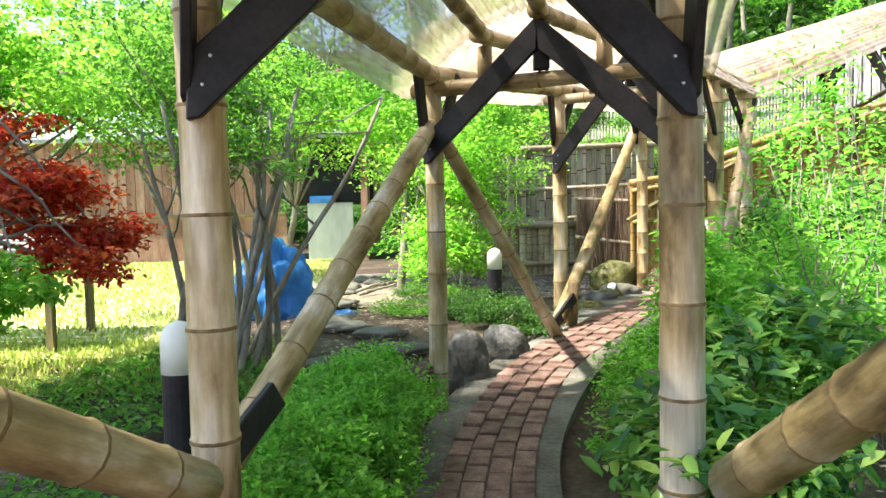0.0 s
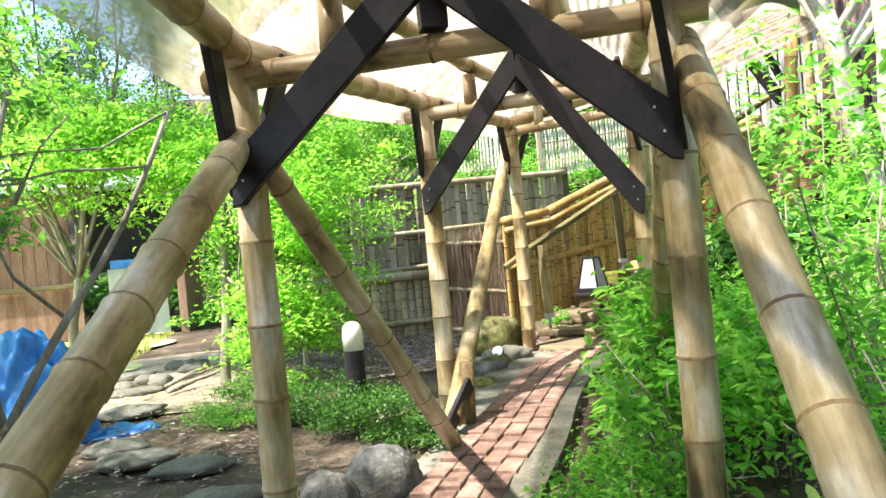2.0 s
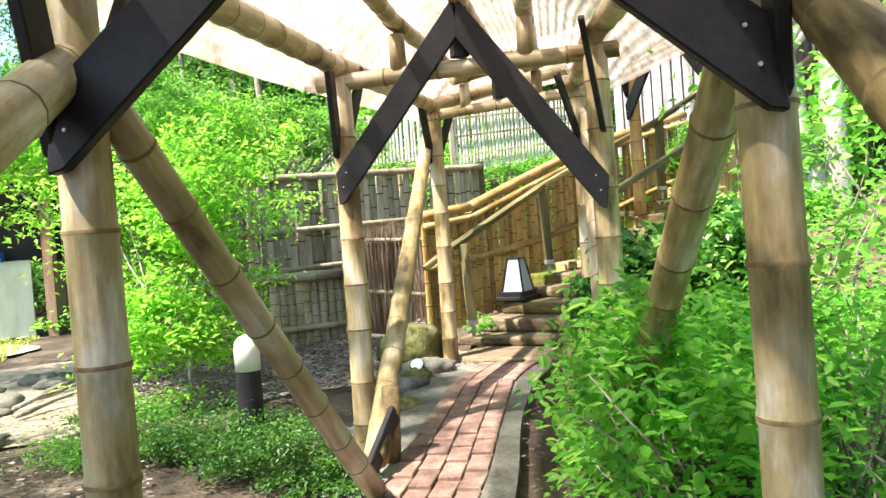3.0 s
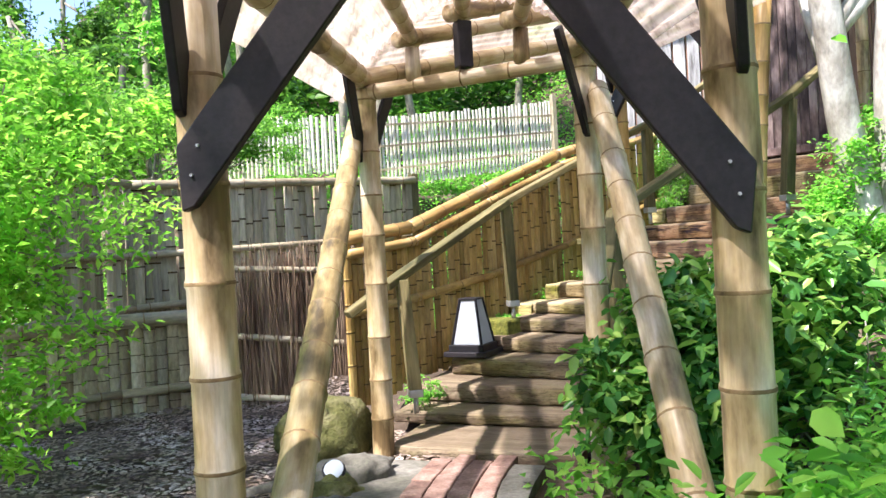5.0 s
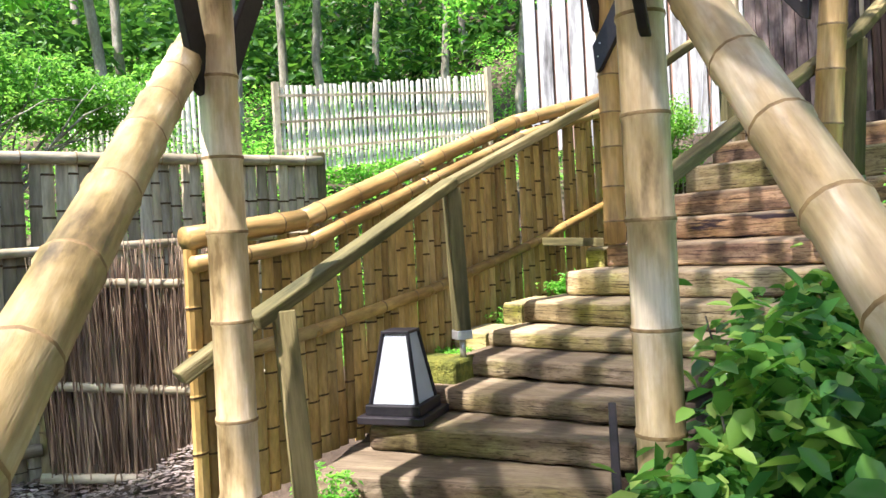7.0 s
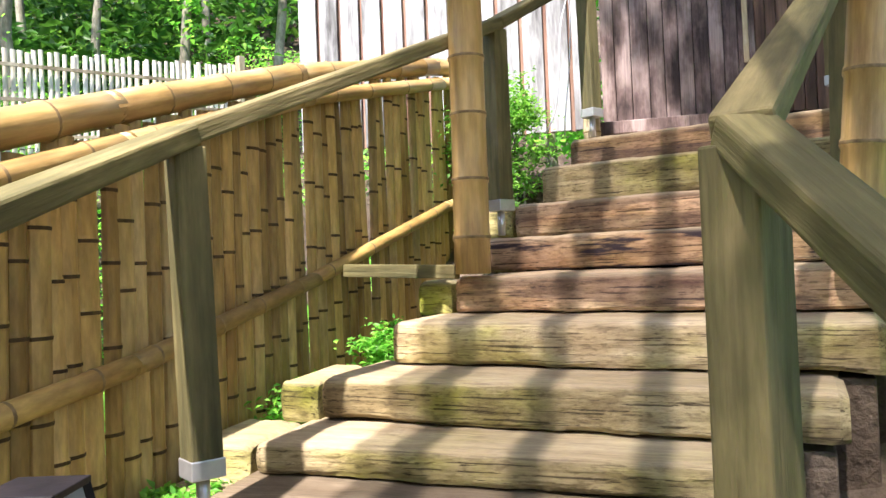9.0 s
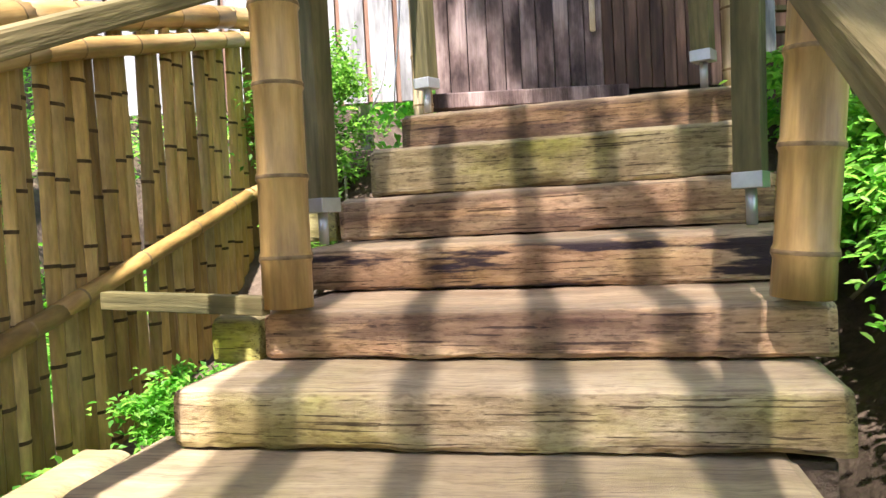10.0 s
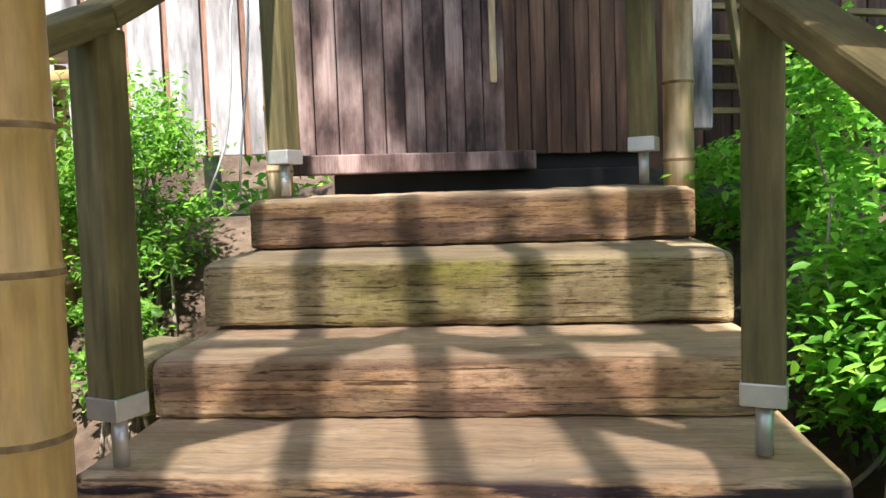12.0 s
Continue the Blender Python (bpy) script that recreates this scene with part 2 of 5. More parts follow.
# near-black that stands in for shade in openings and gaps
DARK = surface("shade_black", [(0.012, 0.012, 0.012), (0.03, 0.028, 0.025)], 2, rough=0.9)

PALESLAT = surface("pale_slats", [(0.55, 0.50, 0.39), (0.74, 0.69, 0.58), (0.82, 0.79, 0.71)], 3, (2, 2, 0.4), rough=0.7, bumps=0.2, fine=30, island=0.15)
L_BRIGHT = leaf_mat("leaf_bright", [(0.07, 0.24, 0.03), (0.155, 0.39, 0.055), (0.28, 0.50, 0.09)], trans=0.55)
L_MAPLE = leaf_mat("leaf_maple", [(0.12, 0.31, 0.03), (0.24, 0.47, 0.06), (0.40, 0.60, 0.12)], trans=0.6)
L_MID = leaf_mat("leaf_mid", [(0.05, 0.16, 0.022), (0.115, 0.27, 0.04), (0.21, 0.39, 0.07)], trans=0.5)
L_DARK = leaf_mat("leaf_dark", [(0.02, 0.07, 0.012), (0.045, 0.13, 0.02), (0.10, 0.21, 0.03)], trans=0.35)
L_GLOSS = leaf_mat("leaf_glossy", [(0.03, 0.11, 0.028), (0.075, 0.22, 0.045), (0.16, 0.35, 0.065), (0.36, 0.52, 0.12)], trans=0.3, rough=0.22)
L_RED = leaf_mat("leaf_red", [(0.28, 0.02, 0.02), (0.52, 0.05, 0.03), (0.66, 0.18, 0.06)], trans=0.5)
L_GRASS = leaf_mat("grass", [(0.28, 0.36, 0.07), (0.42, 0.48, 0.13), (0.54, 0.56, 0.22)], trans=0.4)

# translucent corrugated roofing, weathered
ROOF, rt, rb = mat("roof_sheet")
rc, rh = noise_mix(rt, [(0.28, 0.22, 0.12), (0.42, 0.38, 0.24), (0.54, 0.51, 0.36)], 1.6, (1, 1, 1))
rc2, _ = noise_mix(rt, [(0.35, 0.30, 0.25), (0.85, 0.84, 0.8), (1.0, 1.0, 1.0)], 9, (2.5, 0.25, 1), lo=0.34, hi=0.6)
rc = mixc(rt, rc, rc2, 0.6, 'MULTIPLY')
rt.links.new(rc, rb.inputs["Base Color"])
rb.inputs["Roughness"].default_value = 0.5
rtr = rt.nodes.new("ShaderNodeBsdfTranslucent")
rt.links.new(rc, rtr.inputs[0])
rms = rt.nodes.new("ShaderNodeMixShader")
rms.inputs[0].default_value = 0.48
rt.links.new(rb.outputs[0], rms.inputs[1])
rt.links.new(rtr.outputs[0], rms.inputs[2])
rtp = rt.nodes.new("ShaderNodeBsdfTransparent")
rmx = rt.nodes.new("ShaderNodeMixShader")
rmx.inputs[0].default_value = 0.30
rt.links.new(rms.outputs[0], rmx.inputs[1])
rt.links.new(rtp.outputs[0], rmx.inputs[2])
rt.links.new(rmx.outputs[0], rt.nodes["Material Output"].inputs[0])

ROOF_OLD, ot, ob_ = mat("roof_sheet_old")
oc, _ = noise_mix(ot, [(0.48, 0.36, 0.29), (0.70, 0.58, 0.50), (0.82, 0.74, 0.67)], 1.8)
oc2, oh = noise_mix(ot, [(0.38, 0.33, 0.30), (0.85, 0.84, 0.82), (1.05, 1.05, 1.05)], 9, (1.6, 0.5, 1), lo=0.34, hi=0.6)
oc = mixc(ot, oc, oc2, 0.7, 'MULTIPLY')
ot.links.new(oc, ob_.inputs["Base Color"])
ob_.inputs["Roughness"].default_value = 0.55
otr = ot.nodes.new("ShaderNodeBsdfTranslucent")
ot.links.new(oc, otr.inputs[0])
oms = ot.nodes.new("ShaderNodeMixShader")
oms.inputs[0].default_value = 0.58
ot.links.new(ob_.outputs[0], oms.inputs[1])
ot.links.new(otr.outputs[0], oms.inputs[2])
otp = ot.nodes.new("ShaderNodeBsdfTransparent")
omx = ot.nodes.new("ShaderNodeMixShader")
omx.inputs[0].default_value = 0.32
ot.links.new(oms.outputs[0], omx.inputs[1])
ot.links.new(otp.outputs[0], omx.inputs[2])
ot.links.new(omx.outputs[0], ot.nodes["Material Output"].inputs[0])

# ---- builders ----
def empty(name, loc=(0, 0, 0)):
    e = new(name)
    e.location = loc
    e.empty_display_size = 0.1
    return e


def origin_of(parent):
    p = Vector((0, 0, 0))
    while parent:
        p += parent.location
        parent = parent.parent
    return p


def mesh_object(name, verts, faces, materials, parent=None, label="", idx=None, smooth=False):
    off = np.array(origin_of(parent)) if parent else np.zeros(3)
    me = bpy.data.meshes.new(name)
    me.from_pydata((np.asarray(verts, float) - off).tolist(), [], faces)
    for m in (materials if isinstance(materials, (list, tuple)) else [materials]):
        me.materials.append(m)
    if idx is not None:
        me.polygons.foreach_set("material_index", idx)
    if smooth:
        me.polygons.foreach_set("use_smooth", [True] * len(me.polygons))
    me.update()
    ob = new(name, me)
    if parent:
        ob.parent = parent
    if label:
        ob["label"] = label
    return ob


def part(name, bm, material, parent=None, label="", smooth=False):
    """Links a bmesh in world coordinates as one mesh under parent."""
    if parent:
        bmesh.ops.translate(bm, verts=bm.verts, vec=-origin_of(parent))
    me = bpy.data.meshes.new(name)
    bm.to_mesh(me)
    bm.free()
    me.materials.append(material)
    if smooth:
        me.polygons.foreach_set("use_smooth", [True] * len(me.polygons))
    ob = new(name, me)
    if parent:
        ob.parent = parent
    if label:
        ob["label"] = label
    return ob


def frame_axes(d):
    d = Vector(d).normalized()
    side = d.cross(Vector((0, 0, 1)))
    if side.length < 1e-3:
        side = Vector((1, 0, 0))
    side.normalize()
    return d, side, side.cross(d)


def tube(points, radii, sides=12, cap=True):
    """Vertices and faces of a tube along points; returns ring index per face."""
    verts, faces, ring = [], [], []
    n = len(points)
    pts = [Vector(p) for p in points]
    _, ref, _ = frame_axes(pts[-1] - pts[0])
    for i, p in enumerate(pts):
        d = pts[min(i + 1, n - 1)] - pts[max(i - 1, 0)]
        if d.length < 1e-6:
            d = pts[-1] - pts[0]
        d = d.normalized()
        s = (ref - d * ref.dot(d)).normalized()
        u = s.cross(d)
        for k in range(sides):
            a = 2 * math.pi * k / sides
            verts.append(p + (s * math.cos(a) + u * math.sin(a)) * radii[i])
    for i in range(n - 1):
        for k in range(sides):
            a, b = i * sides + k, i * sides + (k + 1) % sides
            faces.append((a, b, b + sides, a + sides))
            ring.append(i)
    if cap:
        faces.append(tuple(range(sides - 1, -1, -1)))
        ring.append(0)
        faces.append(tuple(range((n - 1) * sides, n * sides)))
        ring.append(n - 2)
    return verts, faces, ring


def bamboo(name, p, q, r=0.058, parent=None, label="", gap=0.27, seed=0, m=None, sides=14, taper=0.9, bow=0.0):
    """A bamboo pole from p to q with raised node rings and slight bow."""
    rnd = random.Random(seed)
    p, q = Vector(p), Vector(q)
    L = (q - p).length
    d, s, u = frame_axes(q - p)
    stops, x = [], rnd.uniform(0.3, 0.9) * gap
    while x < L - 0.03:
        stops.append(x)
        x += gap * rnd.uniform(0.85, 1.2)
    rows = [(0, 1, 0)]
    for x in stops:
        rows += [(x - 0.016, 0.985, 0), (x - 0.006, 1.06, 1), (x + 0.004, 1.05, 1), (x + 0.014, 0.985, 0)]
    rows.append((L, 1, 0))
    rows = [r0 for i, r0 in enumerate(rows) if 0 <= r0[0] <= L]
    pts, rad, dark = [], [], []
    for x, k, dk in rows:
        w = math.sin(math.pi * x / L) * bow
        pts.append(p + d * x + s * w)
        rad.append(r * k * (1 + (taper - 1) * x / L))
        dark.append(dk)
    v, f, ring = tube(pts, rad, sides)
    idx = [1 if (dark[i] and dark[min(i + 1, len(dark) - 1)]) else 0 for i in ring]
    return align(mesh_object(name, v, f, [m or BAMBOO, BAMBOO_NODE], parent, label, idx, smooth=sides >= 8), p, q)


def beam_bm(bm, p, q, w, h, bevel=0.006, up=None, chamfer=0.0):
    """Adds a squared timber from p to q, w across, h high."""
    p, q = Vector(p), Vector(q)
    d = (q - p).normalized()
    u0 = Vector(up) if up else Vector((0, 0, 1))
    s = d.cross(u0)
    if s.length < 1e-4:
        s = Vector((1, 0, 0))
    s.normalize()
    u = s.cross(d)
    prof = [(-w / 2, -h / 2), (w / 2, -h / 2), (w / 2, h / 2), (-w / 2, h / 2)]
    vs = []
    for e in (p, q):
        vs.append([bm.verts.new(e + s * a + u * b) for a, b in prof])
    new_faces = [bm.faces.new(vs[0][::-1]), bm.faces.new(vs[1])]
    for k in range(4):
        new_faces.append(bm.faces.new((vs[0][k], vs[0][(k + 1) % 4], vs[1][(k + 1) % 4], vs[1][k])))
    if bevel:
        es = list({e for f in new_faces for e in f.edges})
        bmesh.ops.bevel(bm, geom=es, offset=bevel, segments=2, affect='EDGES', profile=0.5)
    return bm


def align(ob, p, q):
    """Turns the mesh's own z axis to run from p to q, so that the grain follows."""
    d, s, u = frame_axes(Vector(q) - Vector(p))
    m = Matrix.Translation(Vector(p) - origin_of(ob.parent)) @ Matrix((s, d.cross(s), d)).transposed().to_4x4()
    ob.data.transform(m.inverted())
    ob.matrix_basis = m
    return ob


def timber(name, p, q, w, h, material, parent=None, label="", bevel=0.006, up=None):
    ob = part(name, beam_bm(bmesh.new(), p, q, w, h, bevel, up), material, parent, label)
    return align(ob, p, q) if material in (RAILWOOD, BLACK) else ob


def lump(name, c, r, material, parent=None, label="", seed=0, amp=0.25, freq=1.6, sub=4, flat=0.0):
    bm = bmesh.new()
    bmesh.ops.create_icosphere(bm, subdivisions=sub, radius=1)
    for v in bm.verts:
        n = v.co.copy()
        k = 1 + amp * noise.fractal(n * freq + Vector((seed * 7.1, seed * 3.3, 0)), 1.0, 2.0, 4)
        k += 0.12 * abs(noise.noise(n * freq * 2.2 + Vector((seed, 5, 2))))
        v.co = Vector((n.x * r[0], n.y * r[1], n.z * r[2])) * k
        if v.co.z < -r[2] * (0.7 - flat):
            v.co.z = -r[2] * (0.7 - flat)
        v.co += Vector(c)
    return part(name, bm, material, parent, label, smooth=True)


def leaf_arrays(pts, size, rng, droop=0.3, width=0.5, normals=None, fold=0.18):
    """Folded two-triangle leaves at pts."""
    n = len(pts)
    a = rng.uniform(0, 2 * np.pi, n)
    el = rng.normal(-droop, 0.45, n)
    d = np.stack([np.cos(a) * np.cos(el), np.sin(a) * np.cos(el), np.sin(el)], 1)
    up = np.stack([rng.normal(0, 0.45, n), rng.normal(0, 0.45, n), np.ones(n)], 1)
    s = np.cross(d, up)
    s /= np.linalg.norm(s, axis=1)[:, None] + 1e-9
    u = np.cross(s, d)
    L = size * rng.uniform(0.6, 1.35, n)[:, None]
    mid = pts + d * L * 0.45
    v = np.stack([pts, mid + s * L * width / 2 + u * L * fold, pts + d * L, mid - s * L * width / 2 + u * L * fold], 1).reshape(-1, 3)
    return v


def broad_leaves(pts, size, rng, droop=0.3, width=0.5, fold=0.12):
    """Six-cornered folded leaves with a pointed tip, for plants seen close."""
    n = len(pts)
    a = rng.uniform(0, 2 * np.pi, n)
    el = rng.normal(-droop, 0.4, n)
    d = np.stack([np.cos(a) * np.cos(el), np.sin(a) * np.cos(el), np.sin(el)], 1)
    up = np.stack([rng.normal(0, 0.4, n), rng.normal(0, 0.4, n), np.ones(n)], 1)
    s = np.cross(d, up)
    s /= np.linalg.norm(s, axis=1)[:, None] + 1e-9
    u = np.cross(s, d)
    L = size * rng.uniform(0.6, 1.3, n)[:, None]
    w = L * width / 2
    rows = [pts, pts + d * L * 0.28 + s * w * 0.85 + u * w * fold * 3, pts + d * L * 0.66 + s * w * 0.82 + u * w * fold * 2, pts + d * L - u * L * 0.08,
            pts + d * L * 0.66 - s * w * 0.82 + u * w * fold * 2, pts + d * L * 0.28 - s * w * 0.85 + u * w * fold * 3]
    return np.stack(rows, 1).reshape(-1, 3)


def broad_mesh(name, v, material, parent=None):
    off = np.array(origin_of(parent)) if parent else np.zeros(3)
    n = len(v) // 6
    me = bpy.data.meshes.new(name)
    me.vertices.add(n * 6)
    me.vertices.foreach_set("co", (v - off).astype(np.float32).ravel())
    b = np.arange(n) * 6
    tri = np.stack([b, b + 1, b + 2, b, b + 2, b + 3, b, b + 3, b + 4, b, b + 4, b + 5], 1).astype(np.int32).ravel()
    me.loops.add(n * 12)
    me.loops.foreach_set("vertex_index", tri)
    me.polygons.add(n * 4)
    me.polygons.foreach_set("loop_start", (np.arange(n * 4) * 3).astype(np.int32))
    me.materials.append(material)
    me.update(calc_edges=True)
    me.validate()
    ob = new(name, me)
    if parent:
        ob.parent = parent
    return ob


def leaf_mesh(name, v, material, parent=None, label=""):
    """One mesh of many folded leaves."""
    off = np.array(origin_of(parent)) if parent else np.zeros(3)
    n = len(v) // 4
    me = bpy.data.meshes.new(name)
    me.vertices.add(n * 4)
    me.vertices.foreach_set("co", (v - off).astype(np.float32).ravel())
    b = np.arange(n) * 4
    tri = np.stack([b, b + 1, b + 2, b, b + 2, b + 3], 1).astype(np.int32).ravel()
    me.loops.add(n * 6)
    me.loops.foreach_set("vertex_index", tri)
    me.polygons.add(n * 2)
    me.polygons.foreach_set("loop_start", (np.arange(n * 2) * 3).astype(np.int32))
    me.materials.append(material)
    me.update(calc_edges=True)
    me.validate()
    ob = new(name, me)
    if parent:
        ob.parent = parent
    if label:
        ob["label"] = label
    return ob


def clump_points(c, r, n, rng, clumps=24, spread=0.3, shell=0.55, zmin=None):
    """Points in uneven clumps within an ellipsoid."""
    c, r = np.array(c, float), np.array(r, float)
    d = rng.normal(size=(clumps, 3))
    d /= np.linalg.norm(d, axis=1)[:, None]
    k = rng.uniform(shell, 1.0, clumps)[:, None]
    cc = c + d * k * r
    w = rng.integers(0, clumps, n)
    p = cc[w] + rng.normal(size=(n, 3)) * r * spread * rng.uniform(0.5, 1.3, clumps)[w][:, None] * np.array([1, 1, 0.6])
    if zmin is not None:
        p[:, 2] = np.maximum(p[:, 2], zmin + rng.uniform(0, 0.05, n))
    return p


def limb(p, q, r0, r1, rnd, wob=0.05, n=7):
    p, q = Vector(p), Vector(q)
    pts, rad = [], []
    L = (q - p).length
    o = Vector((rnd.uniform(0, 50), rnd.uniform(0, 50), rnd.uniform(0, 50)))
    for i in range(n):
        t = i / (n - 1)
        w = noise.noise_vector(o + Vector((t * 2.2, 0, 0))) * wob * L * min(1, t * 3)
        pts.append(p.lerp(q, t) + w)
        rad.append(r0 + (r1 - r0) * t)
    return pts, rad


def branches(name, limbs, material, parent=None, label="", sides=7):
    V, F = [], []
    for pts, rad in limbs:
        v, f, _ = tube(pts, rad, sides)
        o = len(V)
        V += v
        F += [tuple(i + o for i in g) for g in f]
    return mesh_object(name, V, F, material, parent, label, smooth=True)


# ---- ground ----
def sstep(a, b, x):
    t = np.clip((x - a) / (b - a), 0, 1)
    return t * t * (3 - 2 * t)


def height(x, y):
    """The lie of the land."""
    base = -0.17 + 0.24 * sstep(3.6, 7.0, y)
    ramp = np.interp(x + 0.2 * (y - 9.8), [2.4, 3.3, 3.75, 4.8, 5.9, 6.5, 6.9], [0.0, 0.0, 0.26, 0.62, 0.92, 1.45, 1.80])
    ramp = ramp + 0.28 * sstep(3.6, 5.2, x) * (1 - sstep(8.55, 8.95, y)) * (1 - sstep(6.2, 6.9, x))
    ramp = ramp * (1 - sstep(11.3, 13.0, y)) * sstep(2.0, 7.0, y)
    ramp = ramp + 0.30 * sstep(9.85, 10.2, y) * sstep(2.2, 2.8, x) * (1 - sstep(3.6, 4.4, x)) * (1 - sstep(10.8, 12.0, y))
    bank = 2.0 * sstep(15.0, 16.0, y) * sstep(-0.5, 3.5, x)
    hill = 0.42 * np.maximum(0, y - 16.2 - 9 * (1 - sstep(-6, 3, x)))
    right = 0.22 * np.maximum(0, x - 3.0) * (1 - sstep(2.0, 7.0, y)) + 0.5 * np.maximum(0, x - 9.5)
    return base + ramp + bank + np.minimum(hill, 16) + np.minimum(right, 14)


def gz(x, y):
    return float(height(np.array(float(x)), np.array(float(y))))


gx = np.unique(np.concatenate([np.linspace(-400, -14, 14), np.arange(-14, 16, 0.2), np.linspace(16, 400, 14)]))
gy = np.unique(np.concatenate([np.linspace(-400, -4, 12), np.arange(-4, 24, 0.2), np.linspace(24, 400, 16)]))
GX, GY = np.meshgrid(gx, gy)
GZ = height(GX, GY)
rngg = np.random.default_rng(5)
GZ = GZ + np.where(np.abs(GX - 1) < 14, rngg.normal(0, 0.012, GX.shape), 0) - 0.03
gv = np.stack([GX, GY, GZ], -1).reshape(-1, 3)
nx, ny = len(gx), len(gy)
gi = (np.arange(ny - 1)[:, None] * nx + np.arange(nx - 1)[None]).ravel()
gf = np.stack([gi, gi + 1, gi + nx + 1, gi + nx], 1).tolist()
ground = mesh_object("ground", gv, gf, SOIL, smooth=True)
tagged(ground, "brown garden soil rising to a wooded slope", "ground", kind="structure")


def scatter(n, x0, x1, y0, y1, rng, lift=0.0, keep=None):
    x, y = rng.uniform(x0, x1, n), rng.uniform(y0, y1, n)
    if keep is not None:
        k = keep(x, y)
        x, y = x[k], y[k]
    return np.stack([x, y, height(x, y) + lift - 0.02], 1)


# ---- brick path ----
CENTRE = [(0.05, -2.0), (0.12, 1.0), (0.25, 3.7), (0.40, 4.6), (0.72, 5.6), (1.15, 6.2), (1.54, 6.95), (2.25, 8.3), (2.69, 8.76)]


def centre(s):
    """Point and heading on the path's middle line at s metres from its start."""
    for (ax, ay), (bx, by) in zip(CENTRE, CENTRE[1:]):
        L = math.hypot(bx - ax, by - ay)
        if s <= L or (bx, by) == CENTRE[-1]:
            return Vector((ax + (bx - ax) * s / L, ay + (by - ay) * s / L, 0)), Vector(((bx - ax) / L, (by - ay) / L, 0))
        s -= L


def path_len():
    return sum(math.hypot(b[0] - a[0], b[1] - a[1]) for a, b in zip(CENTRE, CENTRE[1:]))


def smooth_centre(s):
    P, D = Vector((0, 0, 0)), Vector((0, 0, 0))
    for k in (-0.4, -0.2, 0, 0.2, 0.4):
        p, d = centre(min(max(s + k, 0.0), path_len()))
        P += p
        D += d
    return P / 5, D.normalized()


def path_z(p):
    return -0.15 + 0.25 * float(sstep(3.6, 7.2, np.array(p.y)))


PL = path_len()
pv, pf = [], []
ss = np.arange(0, PL + 0.3, 0.15)
for i, s in enumerate(ss):
    p, d = smooth_centre(min(s, PL))
    side = Vector((d.y, -d.x, 0))
    z = path_z(p)
    wl = 0.40 + 0.03 * math.sin(s * 2.1) + 0.25 * max(0, s - 9.0) / 3
    wr = 0.36 + 0.03 * math.sin(s * 1.7 + 1)
    for a, dz in ((-wl, -0.12), (-wl, 0.012), (wr, 0.012), (wr, -0.12)):
        v = p + side * a
        pv.append((v.x, v.y, z + dz))
    if i:
        o = i * 4
        for k in range(3):
            pf.append((o - 4 + k, o - 3 + k, o + 1 + k, o + k))
bed = mesh_object("path", pv, pf, CONCRETE)
tagged(bed, "concrete garden path with a strip of red bricks", "path", kind="structure")

# ---- timber steps: (z, left end, right end) of each front edge ----
STEPS = [
    (0.13, (2.32, 9.24), (3.12, 8.42)),
    (0.22, (2.56, 9.72), (3.46, 8.80)),
    (0.35, (2.80, 9.88), (3.60, 8.92)),
    (0.48, (3.13, 10.00), (3.78, 8.98)),
    (0.59, (3.44, 10.12), (3.95, 9.02)),
    (0.70, (3.72, 10.22), (4.22, 9.02)),
    (0.80, (4.02, 10.30), (4.48, 8.98)),
    (0.94, (4.30, 10.33), (4.68, 8.93)),
    (1.09, (4.59, 10.30), (4.89, 8.88)),
    (1.23, (4.90, 10.27), (5.12, 8.90)),
    (1.38, (5.26, 10.42), (5.47, 8.95)),
    (1.54, (5.58, 10.45), (5.80, 9.02)),
    (1.74, (5.90, 10.50), (6.10, 9.08)),
    (1.91, (6.22, 10.52), (6.44, 9.15)),
]


